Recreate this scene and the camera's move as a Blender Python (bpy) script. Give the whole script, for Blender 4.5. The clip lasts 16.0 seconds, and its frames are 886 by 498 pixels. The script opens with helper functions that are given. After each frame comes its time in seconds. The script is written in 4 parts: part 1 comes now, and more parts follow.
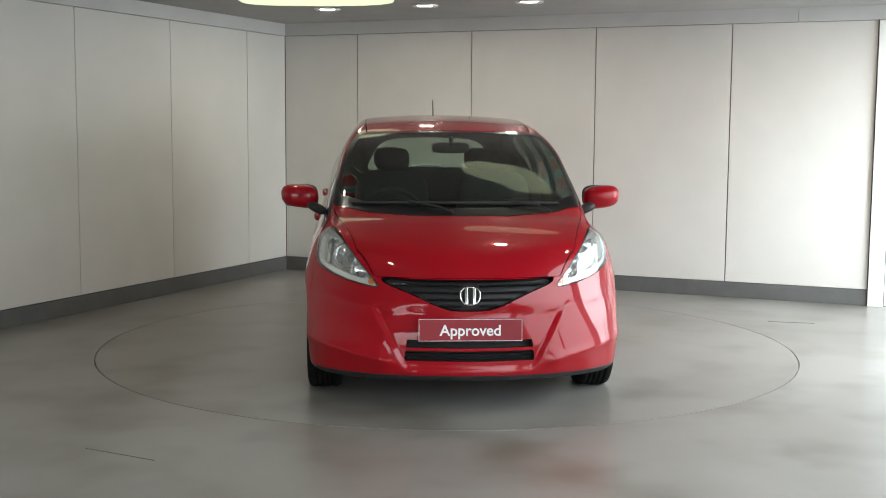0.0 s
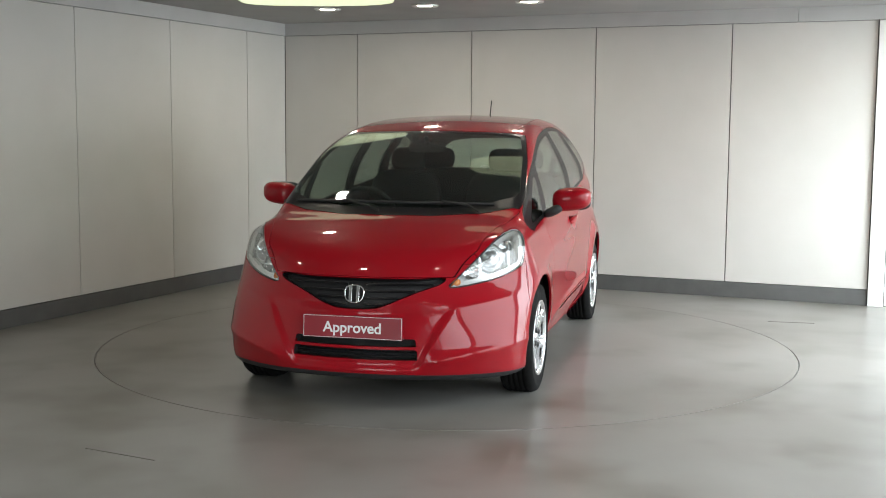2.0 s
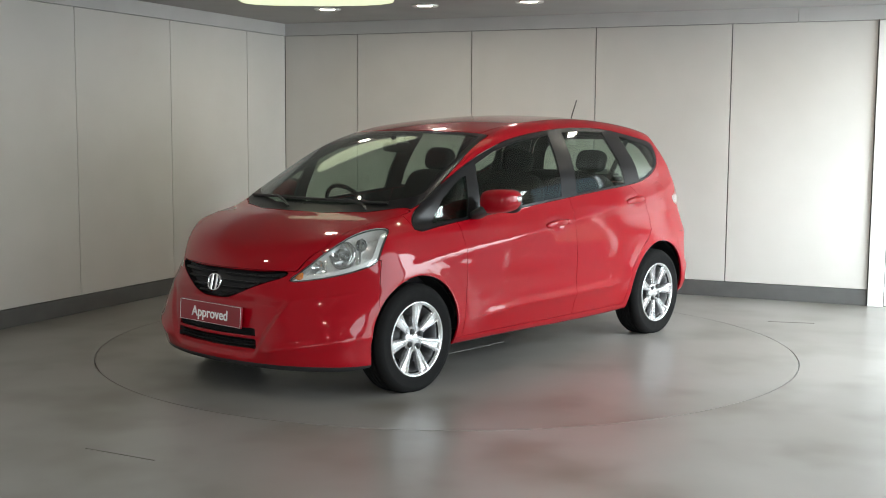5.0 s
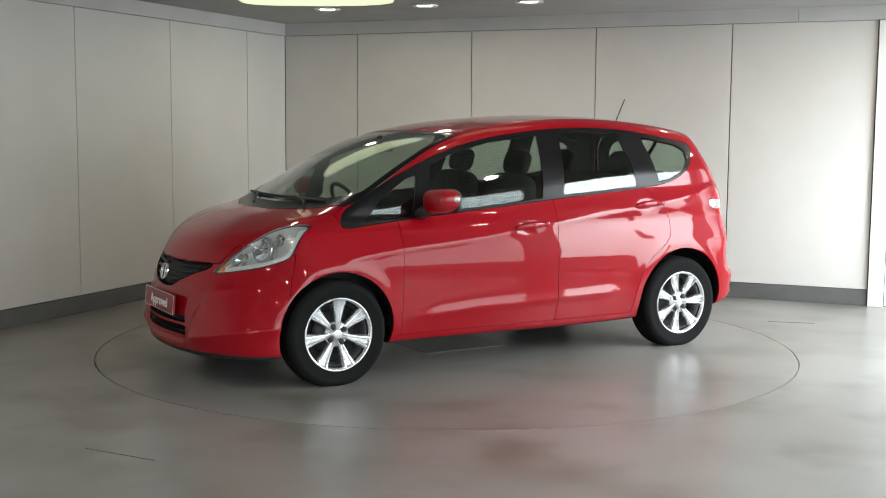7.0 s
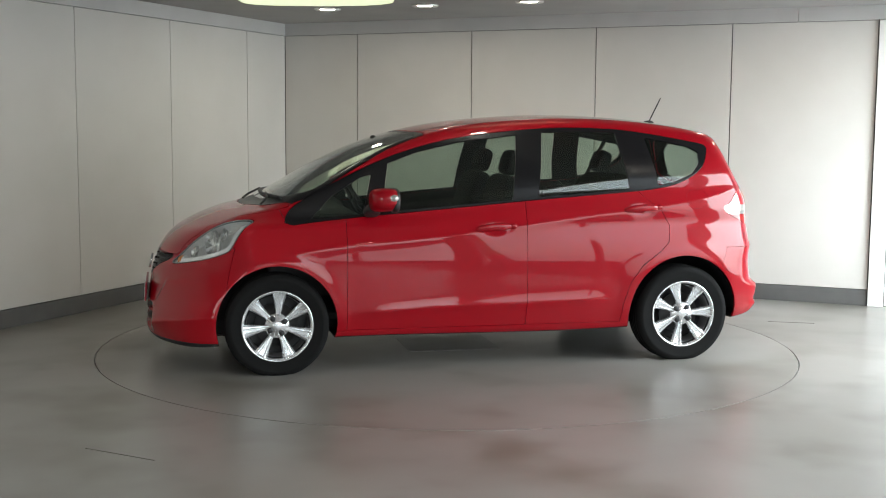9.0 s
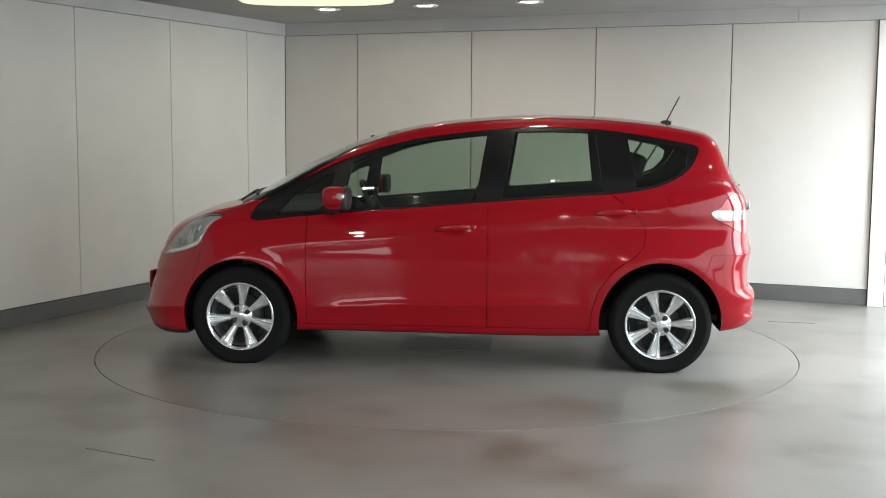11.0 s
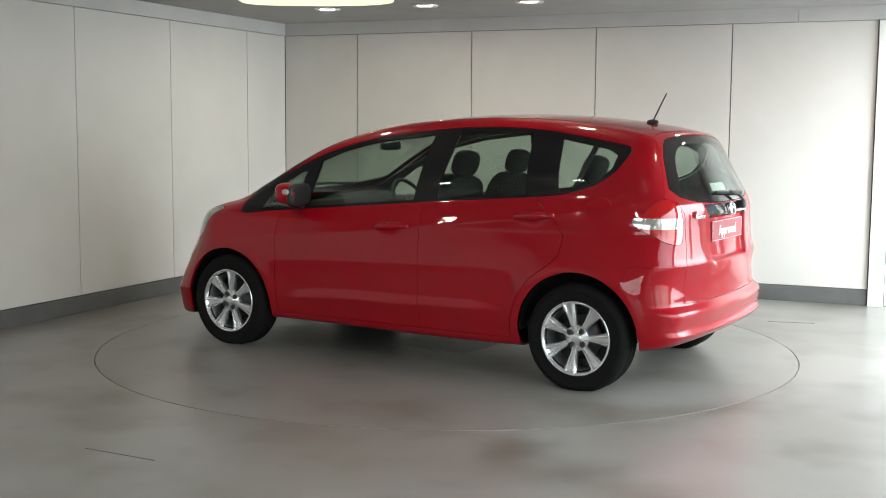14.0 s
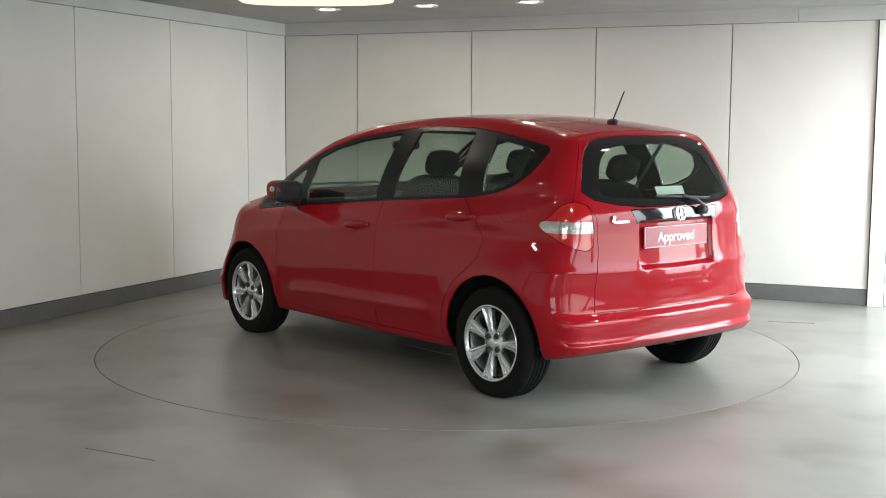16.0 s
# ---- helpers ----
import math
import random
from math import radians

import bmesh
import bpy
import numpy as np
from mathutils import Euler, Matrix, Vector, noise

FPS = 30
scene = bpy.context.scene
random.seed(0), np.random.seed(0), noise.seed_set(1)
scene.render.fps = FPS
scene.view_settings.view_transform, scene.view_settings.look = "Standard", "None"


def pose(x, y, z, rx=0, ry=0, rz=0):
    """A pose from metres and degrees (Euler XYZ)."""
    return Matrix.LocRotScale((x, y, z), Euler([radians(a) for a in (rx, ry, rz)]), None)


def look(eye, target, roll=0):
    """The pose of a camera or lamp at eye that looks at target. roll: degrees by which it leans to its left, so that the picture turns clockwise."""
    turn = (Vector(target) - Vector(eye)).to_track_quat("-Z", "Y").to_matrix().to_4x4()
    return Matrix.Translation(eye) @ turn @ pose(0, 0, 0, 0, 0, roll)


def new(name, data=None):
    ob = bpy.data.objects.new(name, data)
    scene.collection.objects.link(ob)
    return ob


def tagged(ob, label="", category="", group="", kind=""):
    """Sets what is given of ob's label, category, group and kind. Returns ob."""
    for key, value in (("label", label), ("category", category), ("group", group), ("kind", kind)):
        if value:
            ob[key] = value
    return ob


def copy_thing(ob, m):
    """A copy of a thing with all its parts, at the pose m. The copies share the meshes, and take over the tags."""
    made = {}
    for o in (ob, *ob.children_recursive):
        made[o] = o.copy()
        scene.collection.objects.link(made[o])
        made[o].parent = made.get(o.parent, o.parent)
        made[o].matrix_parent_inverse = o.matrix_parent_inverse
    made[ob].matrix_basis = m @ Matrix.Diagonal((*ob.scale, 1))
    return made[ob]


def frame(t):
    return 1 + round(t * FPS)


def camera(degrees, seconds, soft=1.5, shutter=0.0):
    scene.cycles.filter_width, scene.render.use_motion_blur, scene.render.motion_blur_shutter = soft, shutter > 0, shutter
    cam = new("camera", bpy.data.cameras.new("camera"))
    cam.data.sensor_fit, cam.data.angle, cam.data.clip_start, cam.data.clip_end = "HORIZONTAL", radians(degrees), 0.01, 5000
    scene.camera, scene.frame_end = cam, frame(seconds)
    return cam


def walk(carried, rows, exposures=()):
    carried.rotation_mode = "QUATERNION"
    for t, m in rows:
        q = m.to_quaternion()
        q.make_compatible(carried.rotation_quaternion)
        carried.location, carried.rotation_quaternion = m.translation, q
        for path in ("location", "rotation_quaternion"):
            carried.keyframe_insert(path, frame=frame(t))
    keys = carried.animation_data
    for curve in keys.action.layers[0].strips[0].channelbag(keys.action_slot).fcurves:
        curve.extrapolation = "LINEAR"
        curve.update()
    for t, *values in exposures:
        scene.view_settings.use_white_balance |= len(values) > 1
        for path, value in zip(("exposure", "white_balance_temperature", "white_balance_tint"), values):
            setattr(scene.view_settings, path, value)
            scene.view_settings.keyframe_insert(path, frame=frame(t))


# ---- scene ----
# The camera stands still; a red hatchback turns on a turntable set in the floor.
cam = camera(41.54, 16.0, soft=1.0)
EYE = (0.0, -7.6634, 1.436)
CAM = look(EYE, (EYE[0] - 0.0037 * 10, EYE[1] + 10, EYE[2] - 10 * 0.10519), 0.40)
walk(cam, [(0.0, CAM), (16.0, CAM)], exposures=[(0.0, 0.25), (3.5, 0.18), (9.0, 0.18), (12.5, 0.33), (16.0, 0.42)])

# ---- world and light ----
world = bpy.data.worlds.new("world")
scene.world = world
world.use_nodes = True
wn = world.node_tree
sky = wn.nodes.new("ShaderNodeTexSky")
sky.sky_type = "NISHITA"
sky.sun_disc = False
sky.sun_elevation = radians(40)
sky.sun_rotation = radians(110)
bg = wn.nodes["Background"]
bg.inputs["Strength"].default_value = 0.10
wn.links.new(sky.outputs[0], bg.inputs[0])

sun = new("sun", bpy.data.lights.new("sun", "SUN"))
sun.data.energy, sun.data.angle, sun.data.color = 0.8, radians(12), (1.0, 0.96, 0.9)
sun.matrix_world = look((20, -6, 18), (0, 0, 0))

# room frame: corner of the two panelled walls, p along the back wall, q along the side wall
CX, CY, UX, UY = -1.608, 3.943, 0.9200, -0.3919
ROOM_TURN = math.degrees(math.atan2(UY, UX))


def room(p, q, z=0.0):
    return (CX + p * UX + q * UY, CY + p * UY - q * UX, z)


WINDOW_P, ROOM_LEN, ROOM_WID, CEIL = 6.75, 15.0, 6.75, 2.42


def window_light(q, width, power, aim_at, spread=125):
    lamp = new("window_light", bpy.data.lights.new("window_light", "AREA"))
    lamp.data.shape, lamp.data.size, lamp.data.size_y = "RECTANGLE", width, 1.9
    lamp.data.energy, lamp.data.color = power, (0.875, 0.955, 1.0)
    lamp.matrix_world = look(room(WINDOW_P + 0.12, q, 1.12), aim_at)
    lamp.data.spread = radians(spread)
    return lamp


# added lamp in the first window, turned and narrowed to brighten the back wall
window_light(0.75, 1.1, 48, room(WINDOW_P - 4, -0.9, 0.15), 110)
for wq, ww, wp in ((2.37, 1.6, 70), (4.9, 2.8, 36), (8.0, 2.8, 62), (11.2, 2.8, 64)):
    window_light(wq, ww, wp, room(WINDOW_P - 4, wq, -1.9 if wq < 3 else -1.3))


south = new("window_light", bpy.data.lights.new("window_light", "AREA"))
south.data.shape, south.data.size, south.data.size_y = "RECTANGLE", 3.2, 1.65
south.data.energy, south.data.color, south.data.spread = 46, (0.94, 0.975, 1.0), radians(140)
south.matrix_world = look(room(3.7, ROOM_LEN + 0.12, 1.2), room(3.7, ROOM_LEN - 4, 0.2))


# ---- materials ----
def material(name, base=(0.5, 0.5, 0.5), rough=0.5, metal=0.0, **more):
    m = bpy.data.materials.new(name)
    m.use_nodes = True
    b = m.node_tree.nodes["Principled BSDF"]
    b.inputs["Base Color"].default_value = (*base, 1)
    b.inputs["Roughness"].default_value = rough
    b.inputs["Metallic"].default_value = metal
    for key, value in more.items():
        b.inputs[key.replace("_", " ")].default_value = value
    return m


def vary(m, a, b, scale, detail=4.0, low=0.35, high=0.65, rough=None, bump=0.0, bump_scale=None, second=None):
    """Colour between a and b by noise, a second broad stain colour, roughness range and fine relief."""
    t = m.node_tree
    bs = t.nodes["Principled BSDF"]
    co = t.nodes.new("ShaderNodeTexCoord")
    n = t.nodes.new("ShaderNodeTexNoise")
    n.inputs["Scale"].default_value, n.inputs["Detail"].default_value = scale, detail
    t.links.new(co.outputs["Object"], n.inputs["Vector"])
    r = t.nodes.new("ShaderNodeValToRGB")
    r.color_ramp.elements[0].position, r.color_ramp.elements[1].position = low, high
    r.color_ramp.elements[0].color, r.color_ramp.elements[1].color = (*a, 1), (*b, 1)
    t.links.new(n.outputs["Fac"], r.inputs["Fac"])
    out = r.outputs["Color"]
    if second:
        sc, col, amount, lo, hi = second
        n2 = t.nodes.new("ShaderNodeTexNoise")
        n2.inputs["Scale"].default_value, n2.inputs["Detail"].default_value = sc, 2.5
        t.links.new(co.outputs["Object"], n2.inputs["Vector"])
        mr = t.nodes.new("ShaderNodeMapRange")
        mr.inputs["From Min"].default_value, mr.inputs["From Max"].default_value = lo, hi
        mr.inputs["To Max"].default_value = amount
        mr.interpolation_type = "SMOOTHSTEP"
        t.links.new(n2.outputs["Fac"], mr.inputs["Value"])
        mx = t.nodes.new("ShaderNodeMix")
        mx.data_type = "RGBA"
        t.links.new(mr.outputs[0], mx.inputs["Factor"])
        t.links.new(out, mx.inputs["A"])
        mx.inputs["B"].default_value = (*col, 1)
        out = mx.outputs["Result"]
    t.links.new(out, bs.inputs["Base Color"])
    if rough:
        mr = t.nodes.new("ShaderNodeMapRange")
        mr.inputs["From Min"].default_value, mr.inputs["From Max"].default_value = 0.3, 0.7
        mr.inputs["To Min"].default_value, mr.inputs["To Max"].default_value = rough
        t.links.new(n.outputs["Fac"], mr.inputs["Value"])
        t.links.new(mr.outputs[0], bs.inputs["Roughness"])
    if bump:
        n3 = t.nodes.new("ShaderNodeTexNoise")
        n3.inputs["Scale"].default_value, n3.inputs["Detail"].default_value = bump_scale or scale * 20, 3.0
        t.links.new(co.outputs["Object"], n3.inputs["Vector"])
        bp = t.nodes.new("ShaderNodeBump")
        bp.inputs["Strength"].default_value, bp.inputs["Distance"].default_value = bump, 0.002
        t.links.new(n3.outputs["Fac"], bp.inputs["Height"])
        t.links.new(bp.outputs[0], bs.inputs["Normal"])
    return m


def glass_material(name, tint, gloss=1.0):
    """Thin glass pane: clear with a tint, mirror by Fresnel."""
    m = bpy.data.materials.new(name)
    m.use_nodes = True
    t = m.node_tree
    t.nodes.remove(t.nodes["Principled BSDF"])
    tr, gl = t.nodes.new("ShaderNodeBsdfTransparent"), t.nodes.new("ShaderNodeBsdfGlossy")
    tr.inputs[0].default_value = (*tint, 1)
    gl.inputs["Roughness"].default_value = 0.01
    gl.inputs[0].default_value = (gloss, gloss, gloss, 1)
    lw, mx = t.nodes.new("ShaderNodeLayerWeight"), t.nodes.new("ShaderNodeMixShader")
    lw.inputs["Blend"].default_value = 0.5
    pw, ma = t.nodes.new("ShaderNodeMath"), t.nodes.new("ShaderNodeMath")
    pw.operation, ma.operation = "POWER", "MULTIPLY_ADD"
    pw.inputs[1].default_value = 5.0
    ma.inputs[1].default_value, ma.inputs[2].default_value = 0.95, 0.045
    t.links.new(lw.outputs["Facing"], pw.inputs[0])
    t.links.new(pw.outputs[0], ma.inputs[0])
    t.links.new(ma.outputs[0], mx.inputs[0])
    t.links.new(tr.outputs[0], mx.inputs[1])
    t.links.new(gl.outputs[0], mx.inputs[2])
    t.links.new(mx.outputs[0], t.nodes["Material Output"].inputs["Surface"])
    return m


M_PANEL = vary(material("white_laminate", rough=0.45), (0.610, 0.592, 0.556), (0.655, 0.636, 0.600), 1.3, rough=(0.38, 0.5), bump=0.05, bump_scale=60)
M_BACK = material("panel_joint", (0.10, 0.096, 0.088), 0.8)
M_SKIRT = vary(material("grey_skirting", rough=0.5), (0.092, 0.092, 0.09), (0.115, 0.115, 0.112), 6, rough=(0.4, 0.55))
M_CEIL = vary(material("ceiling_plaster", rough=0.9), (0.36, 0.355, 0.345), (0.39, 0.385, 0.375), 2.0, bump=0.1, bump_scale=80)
M_CORNICE = vary(material("cornice_paint", rough=0.6), (0.52, 0.515, 0.50), (0.56, 0.553, 0.538), 3.0)
M_FLOOR = vary(material("painted_concrete", rough=0.3), (0.196, 0.187, 0.168), (0.266, 0.263, 0.248), 0.9, 5.0, low=0.28, high=0.72, second=(1.5, (0.112, 0.104, 0.080), 0.75, 0.45, 0.75),
               bump=0.03, bump_scale=60)
M_GAP = material("dark_gap", (0.012, 0.012, 0.012), 0.9)
M_JOINT = material("floor_joint", (0.19, 0.182, 0.167), 0.6)
M_EDGE = material("worn_steel_edge", (0.245, 0.238, 0.222), 0.3, 0.0)
M_SLAB = vary(material("slab_grey", rough=0.4), (0.205, 0.197, 0.18), (0.235, 0.228, 0.213), 5)
M_WHITE = vary(material("white_gloss_paint", rough=0.35), (0.78, 0.78, 0.76), (0.82, 0.82, 0.80), 5)
M_LAMP = material("lit_diffuser", (0.30, 0.30, 0.27), 0.4)
M_LAMP.node_tree.nodes["Principled BSDF"].inputs["Emission Color"].default_value = (0.93, 1.0, 0.66, 1)
M_LAMP.node_tree.nodes["Principled BSDF"].inputs["Emission Strength"].default_value = 0.80
M_SPOT = material("downlight_glass", (0.75, 0.75, 0.72), 0.2)
M_SPOT.node_tree.nodes["Principled BSDF"].inputs["Emission Color"].default_value = (1.0, 0.92, 0.77, 1)
M_SPOT.node_tree.nodes["Principled BSDF"].inputs["Emission Strength"].default_value = 94.0
M_SPOT_RIM = material("downlight_rim", (0.7, 0.7, 0.68), 0.3)
M_GROUND = vary(material("outside_paving", rough=0.85), (0.30, 0.30, 0.29), (0.38, 0.37, 0.35), 0.8)
M_ALU = material("window_frame_paint", (0.55, 0.56, 0.57), 0.4)
M_WGLASS = glass_material("window_glass", (0.95, 0.97, 0.96))


# ---- mesh helpers ----
def mesh_object(name, bm, mat, parent=None, label="", smooth=False):
    me = bpy.data.meshes.new(name)
    bm.normal_update()
    bm.to_mesh(me)
    bm.free()
    for f in me.polygons:
        f.use_smooth = smooth
    for mm in mat if isinstance(mat, (list, tuple)) else (mat,):
        me.materials.append(mm)
    ob = new(name, me)
    ob.parent = parent
    if label:
        tagged(ob, label)
    return ob


def part(name, bm, mat, parent, label="", smooth=False):
    return mesh_object(name, bm, mat, parent, label, smooth)


def box(x0, x1, y0, y1, z0, z1, bevel=0.0, seg=2, m=None, bm=None):
    bm = bm or bmesh.new()
    made = bmesh.ops.create_cube(bm, size=1)["verts"]
    bmesh.ops.transform(bm, matrix=Matrix.Translation(((x0 + x1) / 2, (y0 + y1) / 2, (z0 + z1) / 2)) @ Matrix.Diagonal((x1 - x0, y1 - y0, z1 - z0, 1)), verts=made)
    if bevel:
        es = list({e for v in made for e in v.link_edges})
        made = bmesh.ops.bevel(bm, geom=es, offset=bevel, segments=seg, affect="EDGES", profile=0.5)["verts"]
        made = list({v for v in made} | {v for v in bm.verts if not v.tag})
    if m is not None:
        bmesh.ops.transform(bm, matrix=m, verts=list(bm.verts) if bevel else made)
    return bm


ROOM_M = Matrix.Translation((CX, CY, 0)) @ Matrix.Rotation(math.atan2(UY, UX), 4, "Z")


def rbox(p0, p1, q0, q1, z0, z1, bevel=0.0):
    """A box in the room's frame: p along the back wall, q away from it into the room."""
    return box(p0, p1, -q1, -q0, z0, z1, bevel, m=ROOM_M)


# ---- the room ----
TABLE_R = 2.2448
# floor: one sheet round the turntable's opening
bm = bmesh.new()
rings = []
SEG = 160
for rr in (TABLE_R + 0.003, 3.2, 5.0, 9.0, 20.0):
    rings.append([bm.verts.new((rr * math.cos(2 * math.pi * i / SEG), rr * math.sin(2 * math.pi * i / SEG), 0)) for i in range(SEG)])
low = [bm.verts.new((v.co.x, v.co.y, -0.05)) for v in rings[0]]
for a, b in zip([low] + rings[:-1], rings):
    for i in range(SEG):
        bm.faces.new((a[i], b[i], b[(i + 1) % SEG], a[(i + 1) % SEG]))
floor = tagged(mesh_object("floor", bm, M_FLOOR), "grey painted concrete floor with faint stains and a soft sheen", "floor", kind="structure")
bm = bmesh.new()
bmesh.ops.create_circle(bm, cap_ends=True, segments=96, radius=TABLE_R + 0.02, matrix=Matrix.Translation((0, 0, -0.045)))
part("turntable_pit", bm, M_GAP, floor)
# saw-cut joints in the floor
for (x0, y0), (x1, y1) in (((-1.60, -2.60), (-1.25, -2.78)), ((2.40, 0.97), (2.72, 0.90))):
    ang = math.atan2(y1 - y0, x1 - x0)
    ln = math.hypot(x1 - x0, y1 - y0)
    part("floor_joint", box(0, ln, -0.0025, 0.0025, 0.0005, 0.003, m=Matrix.Translation((x0, y0, 0)) @ Matrix.Rotation(ang, 4, "Z")), M_JOINT, floor, "dark saw-cut joint")

# turntable disc
turntable = tagged(new("turntable"), "round grey turntable set flush in the concrete floor", "turntable")
bm = bmesh.new()
bmesh.ops.create_cone(bm, cap_ends=True, segments=160, radius1=TABLE_R - 0.003, radius2=TABLE_R - 0.003, depth=0.04, matrix=Matrix.Translation((0, 0, -0.02)))
bmesh.ops.bevel(bm, geom=[e for e in bm.edges if e.calc_face_angle(0) > 1 and e.verts[0].co.z > -0.01 and e.verts[1].co.z > -0.01], offset=0.003, segments=1, affect="EDGES")
part("disc", bm, M_FLOOR, turntable)
bm = bmesh.new()
for (r0, z0), (r1, z1) in (((TABLE_R - 0.007, 0.0004), (TABLE_R - 0.0032, 0.0006)), ((TABLE_R - 0.0032, 0.0006), (TABLE_R - 0.0029, -0.03))):
    ra = [bm.verts.new((r0 * math.cos(i * math.pi / 80), r0 * math.sin(i * math.pi / 80), z0)) for i in range(160)]
    rb = [bm.verts.new((r1 * math.cos(i * math.pi / 80), r1 * math.sin(i * math.pi / 80), z1)) for i in range(160)]
    for i in range(160):
        bm.faces.new((ra[i], rb[i], rb[(i + 1) % 160], ra[(i + 1) % 160]))
part("edge_ring", bm, M_EDGE, turntable, "worn steel edge ring")
# thin grey rectangle standing slightly proud at the disc's middle
part("centre_slab", box(-0.30, 0.30, -0.25, 0.25, -0.002, 0.003, 0.001), M_SLAB, turntable, "thin grey slab at the turntable's middle")

# walls: backing, panels with open joints, skirting, cornice
WALL_TOP, SKIRT = 2.30, 0.13
wall_north = tagged(mesh_object("wall_north", rbox(-0.2, ROOM_WID + 0.2, -0.2, -0.022, 0, CEIL + 0.1), M_BACK), "panelled back wall behind the turntable", "wall", kind="structure")
wall_west = tagged(mesh_object("wall_west", rbox(-0.2, -0.022, -0.02, ROOM_LEN + 0.2, 0, CEIL + 0.1), M_BACK), "panelled side wall", "wall", kind="structure")
for p0, p1, z0, z1 in ((-0.2, 2.0, 0, CEIL + 0.1), (5.4, ROOM_WID + 0.2, 0, CEIL + 0.1), (2.0, 5.4, 0, 0.3), (2.0, 5.4, 2.08, CEIL + 0.1)):
    tagged(mesh_object("wall_south", rbox(p0, p1, ROOM_LEN, ROOM_LEN + 0.2, z0, z1), M_PANEL), "plain white wall", "wall", kind="structure")
edges_n = [0.0, 0.80, 1.975, 3.15, 4.325, 5.475]
for a, b in zip(edges_n, edges_n[1:]):
    part("panel", rbox(a + 0.0045, b - 0.0045, -0.02, 0, SKIRT + 0.004, WALL_TOP, 0.002), M_PANEL, wall_north)
edges_w = [0.0, 0.68] + [0.68 + 1.172 * i for i in range(1, 13)]
for a, b in zip(edges_w, edges_w[1:]):
    part("panel", rbox(-0.02, 0, a + 0.0035, min(b, ROOM_LEN) - 0.0035, SKIRT + 0.004, WALL_TOP, 0.002), M_PANEL, wall_west)
tagged(mesh_object("baseboard", rbox(0.0, 5.475, -0.02, 0.012, 0, SKIRT, 0.003), M_SKIRT), "dark grey skirting board along the back wall", "skirting", kind="structure")
tagged(mesh_object("baseboard", rbox(-0.02, 0.012, 0.014, ROOM_LEN, 0, SKIRT, 0.003), M_SKIRT), "dark grey skirting board along the side wall", "skirting", kind="structure")
for a, b in ((0.0, 4.853), (4.857, 6.70)):
    tagged(mesh_object("trim", rbox(a, b, -0.02, 0.012, WALL_TOP + 0.004, CEIL, 0.002), M_CORNICE), "painted cornice board above the wall panels", "trim", kind="structure")
tagged(mesh_object("trim", rbox(-0.02, 0.012, 0.014, ROOM_LEN, WALL_TOP + 0.004, CEIL, 0.002), M_CORNICE), "painted cornice board above the wall panels", "trim", kind="structure")
# white door post and door leaf at the end of the panelling
tagged(mesh_object("trim", rbox(5.481, 5.60, -0.02, 0.03, 0, WALL_TOP, 0.004), M_WHITE), "white painted door post", "door post", kind="structure")
door_1 = tagged(mesh_object("door_1", rbox(5.606, 6.69, -0.02, 0.008, 0.008, WALL_TOP, 0.004), M_WHITE), "white painted door leaf", "door", kind="structure")
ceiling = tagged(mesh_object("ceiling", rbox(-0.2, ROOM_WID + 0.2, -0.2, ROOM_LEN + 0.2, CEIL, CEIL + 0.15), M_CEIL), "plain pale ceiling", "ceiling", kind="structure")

# glazed front of the room, beside and behind the camera
tagged(mesh_object("wall_east", rbox(WINDOW_P, WINDOW_P + 0.2, -0.02, ROOM_LEN, 2.08, CEIL), M_PANEL), "white wall above the shop windows", "wall", kind="structure")
for k, (wa, wb) in enumerate(((0.15, 1.35), (1.5, 3.25), (3.45, 6.35), (6.55, 9.45), (9.75, 12.65))):
    win = tagged(new("window_%d" % (k + 1)), "tall shop window with a grey metal frame", "window", kind="structure")
    for nm, args in (("window_frame", (wa, wa + 0.06, 0.05, 2.08)), ("window_frame", (wb - 0.06, wb, 0.05, 2.08)), ("window_frame", (wa + 0.06, wb - 0.06, 2.02, 2.08)), ("window_sill", (wa + 0.06, wb - 0.06, 0.05, 0.12))):
        part(nm, rbox(WINDOW_P, WINDOW_P + 0.07, *args, 0.003), M_ALU, win)
    # unseen bar added to break up the window's reflection in the car doors
    if wb - wa > 1.5:
        part("added_mullion", rbox(WINDOW_P, WINDOW_P + 0.07, (wa + wb) / 2 - 0.03, (wa + wb) / 2 + 0.03, 0.12, 2.02, 0.003), M_ALU, win)
    pane = part("pane", rbox(WINDOW_P + 0.03, WINDOW_P + 0.036, wa + 0.06, wb - 0.06, 0.12, 2.02), M_WGLASS, win)
    pane.visible_shadow = False
win = tagged(new("window_6"), "wide shop window with a grey metal frame", "window", kind="structure")
for nm, args in (("window_frame", (2.0, 2.06, 0.3, 2.08)), ("window_frame", (3.68, 3.74, 0.36, 2.02)), ("window_frame", (5.34, 5.4, 0.3, 2.08)), ("window_frame", (2.06, 5.34, 2.02, 2.08)), ("window_sill", (2.06, 5.34, 0.3, 0.36))):
    part(nm, rbox(args[0], args[1], ROOM_LEN, ROOM_LEN + 0.07, args[2], args[3], 0.003), M_ALU, win)
for pa, pb in ((2.06, 3.68), (3.74, 5.34)):
    pane = part("pane", rbox(pa, pb, ROOM_LEN + 0.03, ROOM_LEN + 0.036, 0.36, 2.02), M_WGLASS, win)
    pane.visible_shadow = False
